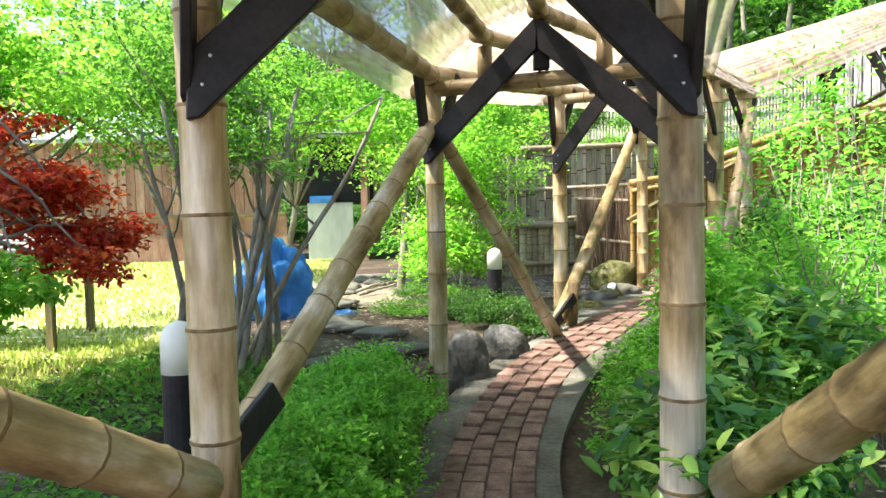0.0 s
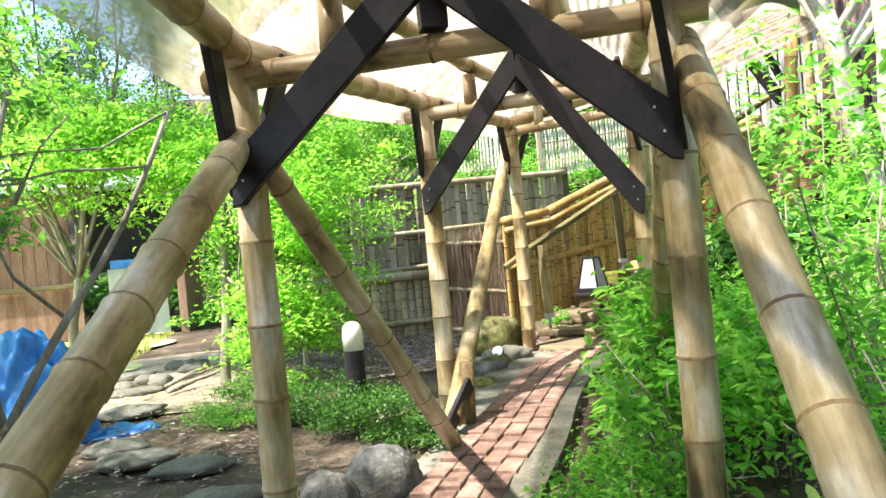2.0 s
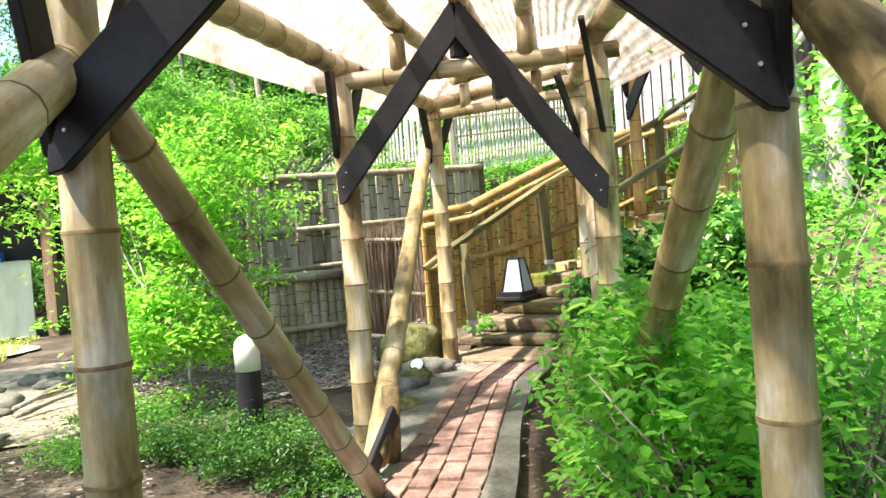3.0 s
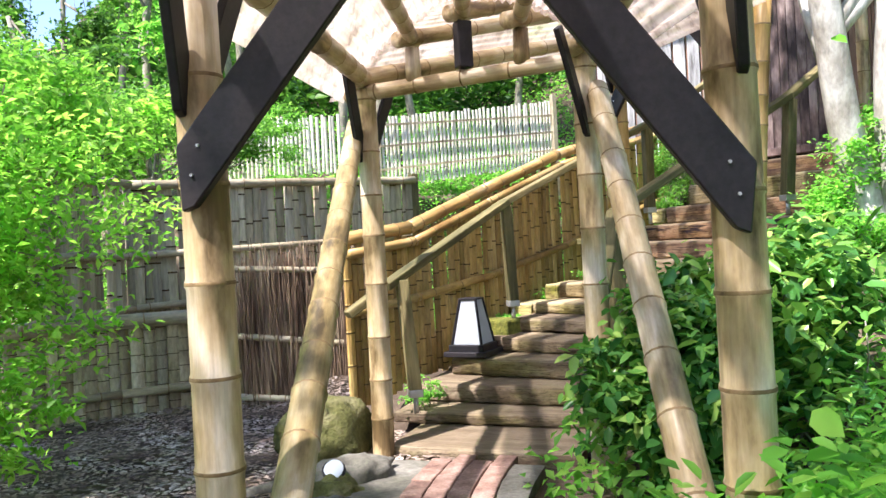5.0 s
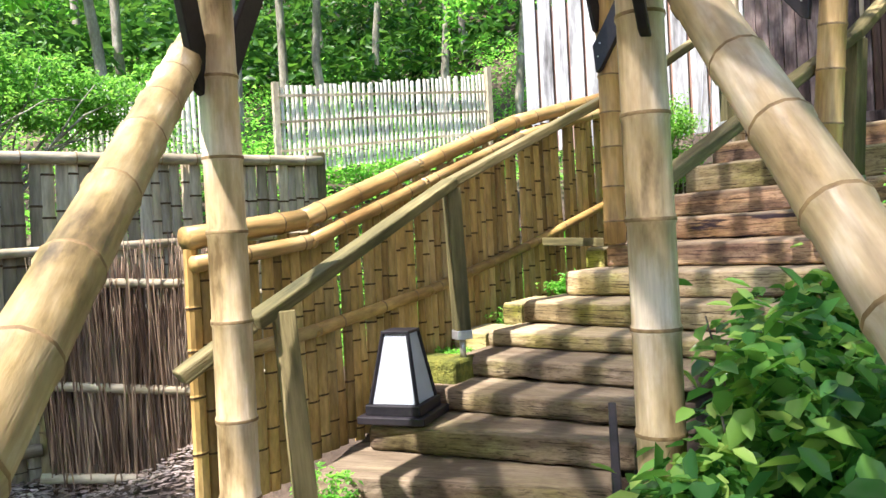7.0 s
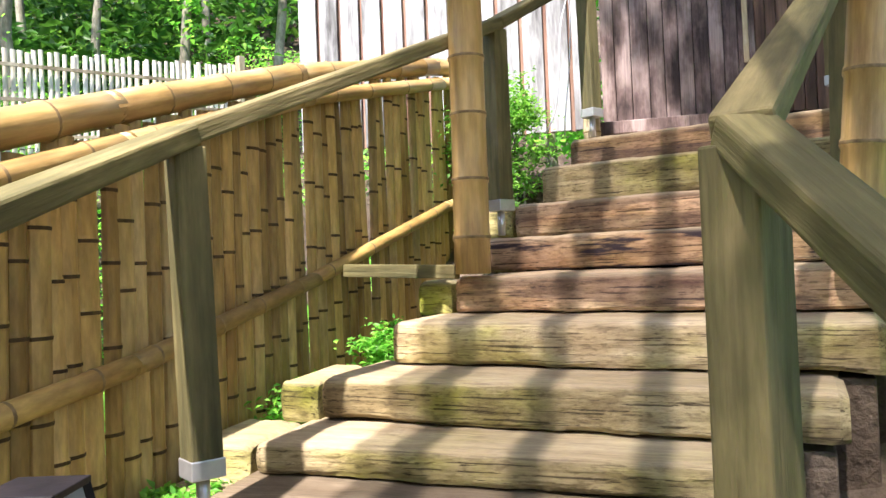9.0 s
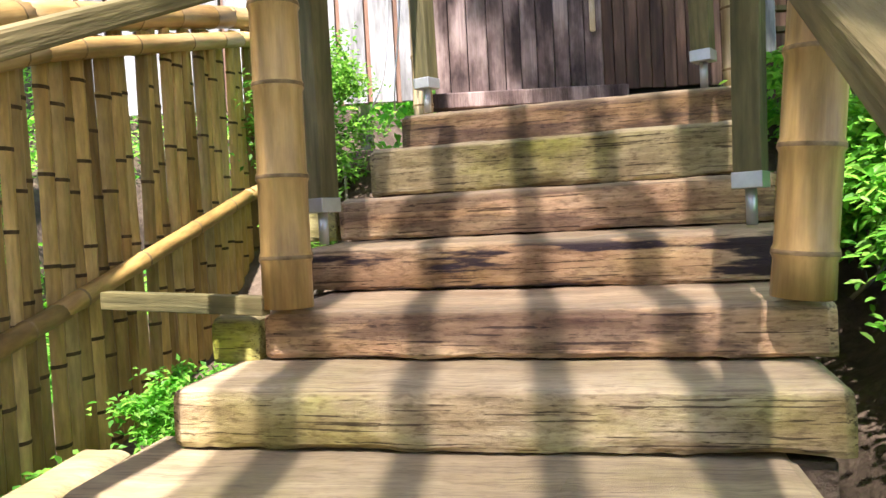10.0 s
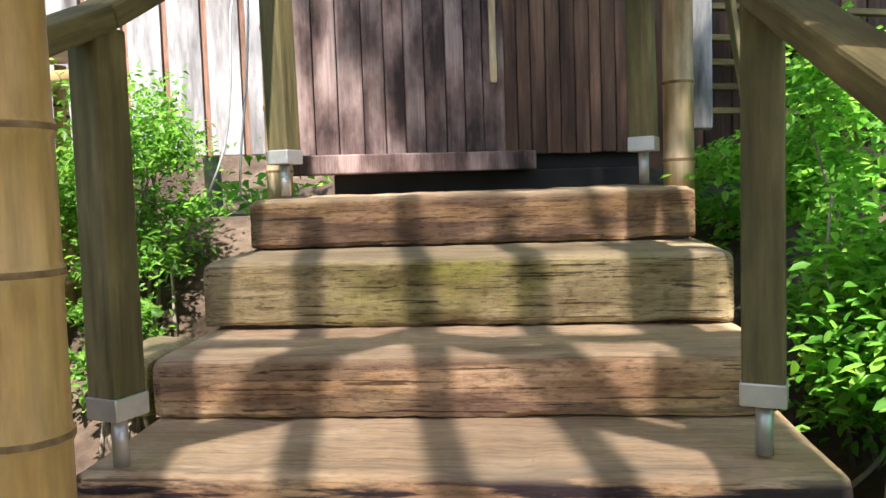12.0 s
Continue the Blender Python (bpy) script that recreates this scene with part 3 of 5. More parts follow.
def sleeper(z, a, b, depth, seed, h=0.14, material=SLEEPER):
    """A worn railway sleeper whose front upper edge runs from a to b."""
    a, b = Vector((*a, z)), Vector((*b, z))
    along = (b - a).normalized()
    back = Vector((-along.y, along.x, 0))
    if back.x < 0:
        back = -back
    L = (b - a).length
    n = 64
    prof = [(0.010, -h), (0.002, -h + 0.012), (0.0, -h * 0.72), (0.0, -h * 0.45), (0.0, -0.03), (0.004, -0.012), (0.013, -0.002), (0.03, 0.0), (depth * 0.5, 0.004), (depth, 0.010), (depth, -h)]
    m = len(prof)
    verts, faces = [], []
    for i in range(n + 1):
        t = i / n
        end = min(t, 1 - t) * L
        nib = 0.012 * max(0.0, 1 - end / 0.03) ** 2
        for j, (dp, dz) in enumerate(prof):
            p = a + along * (L * t) + back * dp + Vector((0, 0, dz))
            x = t * L
            w = 0.009 * noise.noise(Vector((x * 2.2, j * 0.12, seed * 5.0)))
            w2 = 0.005 * noise.noise(Vector((x * 8, j * 0.5, seed * 3.0))) + 0.003 * noise.noise(Vector((x * 26, j * 1.3, seed * 7.0)))
            chip = 0.018 * max(0.0, noise.noise(Vector((x * 5.0, 3.1, seed * 2.0))) - 0.25) if 4 <= j <= 7 else 0.0
            low = 0.012 * max(0.0, noise.noise(Vector((x * 3.5, 9.1, seed * 4.0)))) if j <= 1 else 0.0
            verts.append(p + back * (w * (j < 8) + w2 + chip + nib * (j < 8)) + Vector((0, 0, w * 0.5 + w2 - chip * 0.8 - nib * (j > 3) + low)))
    for i in range(n):
        for j in range(m):
            k = (j + 1) % m
            faces.append((i * m + j, i * m + k, (i + 1) * m + k, (i + 1) * m + j))
    faces.append(tuple(range(m - 1, -1, -1)))
    faces.append(tuple(range(n * m, (n + 1) * m)))
    # grain runs along the sleeper's own z axis
    rot = Matrix((back, along.cross(back), along)).transposed()
    inv = rot.transposed()
    mid = (a + b) / 2
    me = bpy.data.meshes.new("sleeper")
    me.from_pydata([tuple(inv @ (v - mid)) for v in verts], [], faces)
    me.materials.append(material)
    ob = new("sleeper", me)
    ob.matrix_world = Matrix.Translation(mid) @ rot.to_4x4()
    return ob


STEP_WOOD = [SLEEPER, SLEEPER, SLEEPER, SLEEPER, SLEEPER, SLEEPER, SLEEPER_GREEN, SLEEPER_GREEN, SLEEPER_PALE, SLEEPER_TAN, SLEEPER_TAR, SLEEPER_TAN, SLEEPER_GREEN, SLEEPER_DARK]
steps = empty("steps", (2.7, 8.9, 0.05))
tagged(steps, "worn railway-sleeper steps climbing and turning to the door", "steps", kind="structure")
for i, (z, a, b) in enumerate(STEPS):
    nxt = STEPS[i + 1] if i + 1 < len(STEPS) else (0, (a[0] + 0.45, a[1] + 0.1), (b[0] + 0.45, b[1] + 0.1))
    dep = max(math.hypot(nxt[1][0] - a[0], nxt[1][1] - a[1]), math.hypot(nxt[2][0] - b[0], nxt[2][1] - b[1])) + 0.10
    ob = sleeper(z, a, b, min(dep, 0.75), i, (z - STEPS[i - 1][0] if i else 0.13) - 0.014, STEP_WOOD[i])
    mw = ob.matrix_world.copy()
    ob.parent = steps
    ob.matrix_parent_inverse = Matrix.Identity(4)
    ob.matrix_basis = Matrix.Translation(-steps.location) @ mw
    ax_, bx_ = Vector((*a, 0)), Vector((*b, 0))
    al = (bx_ - ax_).normalized()
    bk = Vector((-al.y, al.x, 0)) if -al.y > 0 else Vector((al.y, -al.x, 0))
    c0 = bk * 0.20
    timber("under_block", ax_ + al * 0.03 + c0 + Vector((0, 0, z - 0.34)), bx_ - al * 0.03 + c0 + Vector((0, 0, z - 0.34)), 0.34, 0.38, SOIL, steps)

for k, length in ((4, 0.20), (5, 0.16), (6, 0.22), (7, 0.14), (9, 0.14), (11, 0.15)):
    z, a, b = STEPS[k]
    a3, b3 = Vector((*a, 0)), Vector((*b, 0))
    al = (b3 - a3).normalized()
    e0, e1 = a3 - al * (length + 0.02), a3 - al * 0.02
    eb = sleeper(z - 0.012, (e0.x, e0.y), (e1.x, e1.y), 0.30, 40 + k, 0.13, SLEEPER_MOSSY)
    eb.name = "end_block"
    mw = eb.matrix_world.copy()
    eb.parent = steps
    eb.matrix_parent_inverse = Matrix.Identity(4)
    eb.matrix_basis = Matrix.Translation(-steps.location) @ mw

lawn_x, lawn_y = np.arange(-16, -1.7, 0.25), np.arange(6.0, 16.4, 0.25)
LX, LY = np.meshgrid(lawn_x, lawn_y)
LX = LX + np.where(LX > -2.2, 0.35 * np.sin(LY * 2.3) - 0.25, 0)
LZ = height(LX, LY) + 0.004
lv = np.stack([LX, LY, LZ], -1).reshape(-1, 3)
li = (np.arange(len(lawn_y) - 1)[:, None] * len(lawn_x) + np.arange(len(lawn_x) - 1)[None]).ravel()
lawn = mesh_object("lawn", lv, np.stack([li, li + 1, li + len(lawn_x) + 1, li + len(lawn_x)], 1).tolist(), LAWN, smooth=True)
tagged(lawn, "sunlit pale green lawn", "lawn", kind="structure")

# ---- covered walkway: bamboo trusses ----
TR = [  # left foot, right foot, ground z, beam z
    ((-0.62, -0.10), (0.66, -0.05), -0.17, 1.78),
    ((-0.51, 2.26), (0.77, 2.43), -0.17, 1.80),
    ((0.02, 4.80), (1.25, 4.21), -0.12, 1.80),
    ((1.06, 7.08), (2.19, 6.37), 0.05, 2.03),
    ((2.30, 9.22), (3.12, 8.22), 0.10, 2.19),
    ((4.90, 10.18), (5.08, 8.97), 1.49, 2.90),
]


def brace(name, p, q, parent, w=0.125, t=0.035, up=None, low=0, plumb=False):
    """A black board; low names the under side, whose end runs down to a plumb cut."""
    p, q = Vector(p), Vector(q)
    d = (q - p).normalized()
    nrm = Vector(up).normalized()
    s = d.cross(nrm).normalized()
    L = (q - p).length
    c = w * 0.3
    if plumb:
        k = w / 2 * low
        out = [(c * 0.8, k), (0.0, k * 0.72), (w * 0.92, -k), (L + w * 0.5, -k), (L - w * 0.5, k)]
        if low < 0:
            out.reverse()
    else:
        out = [(0, -w / 2 + c), (c, -w / 2), (L, -w / 2), (L, w / 2), (c * 0.6, w / 2), (0, w / 2 - c * 0.6)]
    bm = bmesh.new()
    fr = [bm.verts.new(p + d * a + s * b + nrm * t / 2) for a, b in out]
    bk = [bm.verts.new(p + d * a + s * b - nrm * t / 2) for a, b in out]
    bm.faces.new(fr)
    bm.faces.new(bk[::-1])
    n = len(out)
    for k in range(n):
        bm.faces.new((fr[k], bk[k], bk[(k + 1) % n], fr[(k + 1) % n]))
    bmesh.ops.recalc_face_normals(bm, faces=bm.faces)
    bmesh.ops.bevel(bm, geom=list(bm.edges), offset=0.004, segments=1, affect='EDGES')
    return part(name, bm, BLACK, parent)


walkway = []
for i, (l, r, g, bz) in enumerate(TR):
    l3, r3 = Vector((*l, 0)), Vector((*r, 0))
    across = (r3 - l3).normalized()
    ahead = Vector((-across.y, across.x, 0))
    mid = (l3 + r3) / 2
    t = empty("bamboo_portal", (mid.x, mid.y, g))
    tagged(t, "bamboo portal frame of the walkway with black timber braces", "frame", group="walkway frames")
    walkway.append(t)
    for side, f in (("l", l3), ("r", r3)):
        old = (i == 2 and side == "l") or (i == 2 and side == "r")
        lean = Vector((0.03, -0.14, 0)) if i == 5 and side == "r" else Vector((0, 0, 0))
        bamboo("post", f + Vector((0, 0, g - 0.25)), f + lean + Vector((0, 0, bz + 0.02)), 0.066 if i != 2 else 0.058, t, seed=i * 10 + (side == "r"), m=BAMBOO_OLD if old else BAMBOO_GOLD if i == 5 else BAMBOO, gap=0.22 if i == 5 else 0.26, bow=0.01, taper=0.93)
    bamboo("tie_beam", l3 - across * 0.12 + Vector((0, 0, bz)), r3 + across * 0.12 + Vector((0, 0, bz)), 0.046, t, seed=i * 10 + 2, gap=0.3)
    # black boards from posts to the apex
    w = (r3 - l3).length
    apex = mid + Vector((0, 0, bz + 0.24))
    front = -ahead * 0.075
    for f, sg in ((l3, 1), (r3, -1)):
        drop = (0.62, 0.75)[sg < 0] if i == 3 else (0.40, 0.42, 0.40, 0, 0, 0.62)[i]
        foot = f - across * sg * 0.05 + Vector((0, 0, bz - drop))
        if i != 4:
            bd = brace("brace", foot + front, apex + front, t, up=-ahead, w=0.13, low=sg, plumb=True)
            run = (apex - foot).normalized()
            for q_ in (0.055, 0.085):
                c_ = foot + run * (q_ + 0.05) + front - ahead * 0.018 + Vector((0, 0, 0.03 if q_ > 0.06 else -0.02))
                vb, fb, _ = tube([c_, c_ - ahead * 0.006], [0.0045, 0.004], 8)
                mesh_object("bolt", vb, fb, STEEL, bd)
        # short boards from post to eave purlin, fore and aft
        for k in (-1, 1):
            brace("knee_board", f + Vector((0, 0, bz - 0.40)) - across * sg * 0.02 + ahead * k * 0.035, f + Vector((0, 0, bz + 0.11)) + across * sg * 0.045 + ahead * k * 0.26, t, w=0.085, t=0.028, up=across)
    timber("king_block", mid + front * 0.3 + Vector((0, 0, bz + 0.047)), mid + front * 0.3 + Vector((0, 0, bz + 0.30)), 0.085, 0.07, BLACK, t)
    # stubs that carry the upper purlins
    for k in (0.25, 0.75):
        p = l3.lerp(r3, k)
        bamboo("stub", p + Vector((0, 0, bz + 0.02)), p + Vector((0, 0, bz + 0.21)), 0.045, t, seed=i * 10 + 5, gap=0.4)

roof = empty("walkway_roof", (1.0, 4.5, 1.9))
tagged(roof, "weathered translucent corrugated roof on bamboo purlins", "roof", kind="structure")


def frame_point(i, k, dz):
    l, r, g, bz = TR[i]
    return Vector((l[0] + (r[0] - l[0]) * k, l[1] + (r[1] - l[1]) * k, bz + dz))


for k, dz, r in ((0.0, 0.085, 0.058), (0.25, 0.27, 0.046), (0.5, 0.36, 0.048), (0.75, 0.27, 0.046), (1.0, 0.085, 0.058)):
    for i in range(len(TR) - 1):
        a, b = frame_point(i, k, dz), frame_point(i + 1, k, dz)
        d = (b - a).normalized()
        e = 0.12 if i < 4 else 0.45
        bamboo("purlin", a - d * 0.12, b + d * e, r, roof, seed=int(k * 8) + i * 7, gap=0.27)

# corrugated sheets, one a bay, lapped at the frames
for i in range(len(TR) - 1):
    l0, r0, _, z0 = TR[i]
    l1, r1, _, z1 = TR[i + 1]
    n, m = 150, 10
    verts, faces = [], []
    for a in range(m + 1):
        v = a / m * (1.06 if i < 4 else 1.22) - 0.03
        for b in range(n + 1):
            k = -0.13 + 1.28 * b / n
            x = (l0[0] + (r0[0] - l0[0]) * k) * (1 - v) + (l1[0] + (r1[0] - l1[0]) * k) * v
            y = (l0[1] + (r0[1] - l0[1]) * k) * (1 - v) + (l1[1] + (r1[1] - l1[1]) * k) * v
            arch = 0.41 - 1.15 * (k - 0.5) ** 2 + 0.012 * math.sin(b * math.pi / 2.0) + 0.006 * i
            arch += 0.012 * noise.noise(Vector((x * 1.3, y * 1.3, i)))
            verts.append((x, y, z0 * (1 - v) + z1 * v + arch))
    for a in range(m):
        for b in range(n):
            o = a * (n + 1) + b
            faces.append((o, o + 1, o + n + 2, o + n + 1))
    mesh_object("roof_sheet", verts, faces, ROOF_OLD if i >= 2 else ROOF, roof, smooth=True)

# leaning struts between the frames
def strut(p, q, seed, r=0.062, old=True):
    ob = bamboo("strut", p, q, r, None, gap=0.25, seed=seed, m=BAMBOO_OLD if old else BAMBOO)
    return tagged(ob, "leaning weathered bamboo strut bracing the walkway", "strut", group="walkway struts")


strut((-0.62, 2.46, 0.26), (0.01, 4.80, 1.60), 101, 0.060)
strut((0.94, 6.33, 0.06), (0.03, 4.79, 1.60), 102, 0.05, False)
strut((0.97, 6.48, 0.18), (2.31, 9.44, 2.04), 103, 0.060)
strut((-0.50, 2.12, 0.44), (-0.78, 0.40, 1.35), 104, 0.064)
strut((0.80, 2.63, 0.12), (1.31, 4.24, 1.72), 105, 0.060)
strut((0.84, 2.20, 0.40), (0.92, 0.55, 1.45), 106, 0.064)
strut((2.12, 6.24, 0.10), (1.31, 4.30, 1.62), 107, 0.060)
strut((2.22, 6.49, 0.22), (3.17, 8.18, 2.03), 108, 0.062, False)
for p, q in (((-0.60, 2.10, 0.30), (-0.42, 2.62, 0.55)), ((0.86, 6.30, 0.10), (1.12, 6.66, 0.34))):
    ob = brace("foot_board", p, q, None, w=0.09, t=0.03, up=(0.8, -0.6, 0.1))
    tagged(ob, "black board bolting strut feet together", "board", group="strut foot boards")
ob = bamboo("bamboo_stump", (1.10, 6.72, 0.0), (1.12, 6.70, 0.46), 0.05, None, seed=77, m=BAMBOO_NODE)
tagged(ob, "short cut bamboo post at the strut feet", "post")

# ---- handrails ----
def rail_post(base, top, parent, s=0.077, foot=True):
    b, t = Vector(base), Vector(top)
    if foot:
        timber("post", b + Vector((0, 0, 0.13)), t, s, s, RAILWOOD, parent, bevel=0.005, up=(0.2, 0.98, 0))
        timber("bracket", b + Vector((0, 0, 0.10)), b + Vector((0, 0, 0.145)), s + 0.006, s + 0.006, STEEL, parent, "galvanised steel post shoe", bevel=0.003, up=(0.2, 0.98, 0))
        v, f, _ = tube([b, b + Vector((0, 0, 0.10))], [0.016, 0.016], 10)
        mesh_object("pin", v, f, STEEL, parent, "galvanised steel pin", smooth=True)
    else:
        timber("post", b, t, s, s, RAILWOOD, parent, bevel=0.005)


rail_l = empty("handrail", (2.57, 9.32, 0.2))
tagged(rail_l, "greenish weathered timber handrail along the bamboo fence", "handrail", group="handrails")
pts = [(2.17, 9.36, 0.90), (2.42, 9.38, 1.05), (3.72, 10.12, 1.60), (5.31, 10.33, 2.27), (6.30, 10.44, 2.78)]
for a, b in zip(pts, pts[1:]):
    timber("rail", a, b, 0.085, 0.05, RAILWOOD, rail_l, bevel=0.008)
rail_post((2.57, 9.34, 0.27), (2.55, 9.42, 1.08), rail_l)
rail_post((3.73, 10.10, 0.70), (3.72, 10.12, 1.57), rail_l)
rail_post((5.29, 10.32, 1.39), (5.32, 10.34, 2.25), rail_l)
rail_post((6.29, 10.42, 1.92), (6.31, 10.44, 2.76), rail_l)
rail_r = empty("handrail", (3.6, 8.8, 0.5))
tagged(rail_r, "greenish weathered timber handrail on the open side", "handrail", group="handrails")
pts = [(3.17, 8.26, 0.90), (3.75, 8.845, 1.43), (5.60, 9.08, 2.27), (6.52, 9.30, 2.74)]
for a, b in zip(pts, pts[1:]):
    timber("rail", a, b, 0.085, 0.05, RAILWOOD, rail_r, bevel=0.008)
rail_post((3.75, 8.845, 0.40), (3.75, 8.845, 1.41), rail_r, 0.085)
rail_post((5.55, 9.09, 1.39), (5.62, 9.08, 2.25), rail_r)
rail_post((6.50, 9.30, 1.92), (6.53, 9.31, 2.72), rail_r)

# ---- bamboo fence beside the steps ----
FL = [(2.34, 9.85), (2.90, 10.10), (3.72, 10.47), (4.76, 10.93), (5.95, 11.20), (6.35, 11.28)]
FT = [1.36, 1.43, 1.72, 2.08, 2.38, 2.46]
FB = [0.20, 0.34, 0.44, 0.60, 1.0, 1.15]


def along_line(pts, vals, x):
    for i in range(len(pts) - 1):
        a, b = Vector(pts[i]), Vector(pts[i + 1])
        L = (b - a).length
        if x <= L or i == len(pts) - 2:
            k = min(x / L, 1)
            return a.lerp(b, k), [v[i] + (v[i + 1] - v[i]) * k for v in vals], (b - a).normalized()
        x -= L


def slat_mesh(name, L, r, seed, gaps=0.26):
    """A half-round bamboo slat with dark nodes, base at the origin."""
    rnd = random.Random(seed)
    rows, x = [(0, 1, 0)], rnd.uniform(0.05, 0.25)
    while x < L - 0.02:
        rows += [(x - 0.010, 1.0, 0), (x - 0.005, 1.07, 1), (x + 0.003, 1.10, 0), (x + 0.010, 1.0, 0)]
        x += gaps * rnd.uniform(0.7, 1.25)
    rows.append((L, 1, 0))
    v, f, idx, sd = [], [], [], 6
    for z, k, dk in rows:
        for j in range(sd):
            a = math.pi * j / (sd - 1)
            v.append((r * k * math.cos(a), -r * 0.62 * k * math.sin(a), z))
    for i in range(len(rows) - 1):
        for j in range(sd):
            a, b = i * sd + j, i * sd + (j + 1) % sd
            f.append((a, b, b + sd, a + sd))
            idx.append(rows[i][2])
    me = bpy.data.meshes.new(name)
    me.from_pydata(v, [], f)
    return me, idx


def slat_set(n, L, r, material, seed, gaps=0.26):
    out = []
    for k in range(n):
        me, idx = slat_mesh("slat", L, r, seed + k, gaps)
        me.materials.append(material)
        me.materials.append(SLAT_NODE)
        me.polygons.foreach_set("material_index", idx)
        out.append(me)
    return out


def slat_fence(parent, pts, tops, bots, r, meshes, seed, pitch):
    rnd = random.Random(seed)
    total = sum((Vector(b) - Vector(a)).length for a, b in zip(pts, pts[1:]))
    x = 0.0
    while x < total:
        p, (t, b), d = along_line(pts, (tops, bots), x)
        ob = new("slat", rnd.choice(meshes))
        ob.parent = parent
        ob.location = Vector((p.x, p.y, b + rnd.uniform(-0.02, 0.02))) - parent.location
        ob.rotation_euler = (rnd.gauss(0, 0.006), rnd.gauss(0, 0.012), math.atan2(d.y, d.x) + rnd.gauss(0, 0.06))
        ob.scale = (rnd.uniform(0.85, 1.12), 1, (t - b) / 1.0)
        x += pitch * rnd.uniform(0.93, 1.12)


RAIL_DROP = [0.84, 0.87, 1.17, 1.43, 1.33, 1.31]
fence = empty("bamboo_fence", (3.7, 10.25, 0.7))
tagged(fence, "golden split-bamboo fence climbing beside the steps", "fence", kind="structure")
slat_fence(fence, FL, [t - 0.06 for t in FT], FB, 0.034, slat_set(9, 1.0, 0.034, SLAT, 300, 0.19), 7, 0.060)


def fence_rail(dz_top, frac, off, r, seed):
    for i in range(len(FL) - 1):
        zs = [FT[j] - RAIL_DROP[j] * (1 - frac) + dz_top for j in (i, i + 1)]
        a, b = Vector((*FL[i], zs[0])), Vector((*FL[i + 1], zs[1]))
        d = (b - a).normalized()
        n = Vector((d.y, -d.x, 0)).normalized() * off
        bamboo("rail", a + n - d * 0.02, b + n + d * 0.02, r, fence, seed=seed + i, gap=0.3, taper=1.0, m=BAMBOO_GOLD if frac > 0.9 else SLAT)


fence_rail(0.0, 1.0, 0.0, 0.048, 320)
fence_rail(-0.10, 1.0, 0.045, 0.034, 330)
fence_rail(0.02, 0.40, 0.05, 0.03, 340)
plank = timber("plank", (4.86, 10.22, 1.25), (4.83, 10.76, 1.27), 0.04, 0.05, RAILWOOD, None, bevel=0.003)
tagged(plank, "narrow grey timber batten tying step to fence", "batten")

# ---- back fences ----
back = empty("bamboo_fence", (1.2, 12.9, 0.1))
tagged(back, "tall weathered bamboo screen fence behind the garden", "fence", kind="structure")
bm_ = slat_set(8, 1.0, 0.05, SLAT_GREY, 400, 0.16)
BP = [(0.42, 11.62), (1.17, 12.8), (4.41, 13.55)]
slat_fence(back, BP, [2.05, 2.05, 2.15], [0.02, 0.0, 0.1], 0.05, bm_, 9, 0.088)
for f in (0.985, 0.66, 0.42, 0.08):
    for (a, ta, ba), (b, tb, bb) in (((BP[0], 2.05, 0.02), (BP[1], 2.05, 0.0)), ((BP[1], 2.05, 0.0), (BP[2], 2.15, 0.1))):
        a3, b3 = Vector((*a, ba + (ta - ba) * f)), Vector((*b, bb + (tb - bb) * f))
        n = Vector((0.3, -0.95, 0)) * 0.06
        bamboo("rail", a3 + n, b3 + n, 0.035 if f < 0.9 else 0.045, back, seed=int(f * 50), gap=0.34, taper=1, m=SLAT_GREY)
timber("post", (4.43, 13.54, -0.1), (4.43, 13.54, 2.20), 0.09, 0.09, RAILWOOD, back)

low = empty("low_bamboo_fence", (1.2, 12.4, 0.1))
tagged(low, "low bamboo fence with a thick pale top rail", "fence", kind="structure")
LPT = [(0.15, 11.50), (1.0, 11.66), (1.90, 11.72)]
slat_fence(low, LPT, [0.8, 0.80, 0.78], [0.05, 0.05, 0.05], 0.05, bm_, 11, 0.09)
for z, r in ((0.82, 0.06), (0.25, 0.035)):
    for a, b in zip(LPT, LPT[1:]):
        bamboo("rail", Vector((*a, z)) + Vector((0, -0.06, 0)), Vector((*b, z)) + Vector((0, -0.06, 0)), r, low, seed=int(z * 90), gap=0.4, m=SLAT_GREY, taper=1)
timber("post", (1.17, 12.74, -0.1), (1.17, 12.74, 2.06), 0.07, 0.07, SLAT_GREY, back)
bamboo("post", (1.95, 11.70, -0.1), (1.95, 11.70, 0.9), 0.06, low, seed=61, m=BAMBOO_OLD)

reed = empty("brushwood_screen", (2.4, 11.3, 0.1))
tagged(reed, "brushwood screen tied between bamboo rails", "screen", kind="structure")
rr = random.Random(3)
V, F = [], []
for k in range(1500):
    t = rr.random()
    p = Vector((1.94 + 0.98 * t + rr.gauss(0, 0.01), 11.47 - 0.36 * t + rr.gauss(0, 0.03), rr.uniform(0.02, 0.2)))
    q = p + Vector((rr.gauss(0, 0.05), rr.gauss(0, 0.03), rr.uniform(0.7, 1.25)))
    if q.z > 1.2:
        q += Vector((rr.gauss(0, 0.07), rr.gauss(0, 0.05), 0))
    v, f, _ = tube([p, q], [0.0045, 0.003], 3, cap=False)
    o = len(V)
    V += v
    F += [tuple(i + o for i in g) for g in f]
tw = mesh_object("twigs", V, F, REED, reed)
tw["kind"] = "stuff"
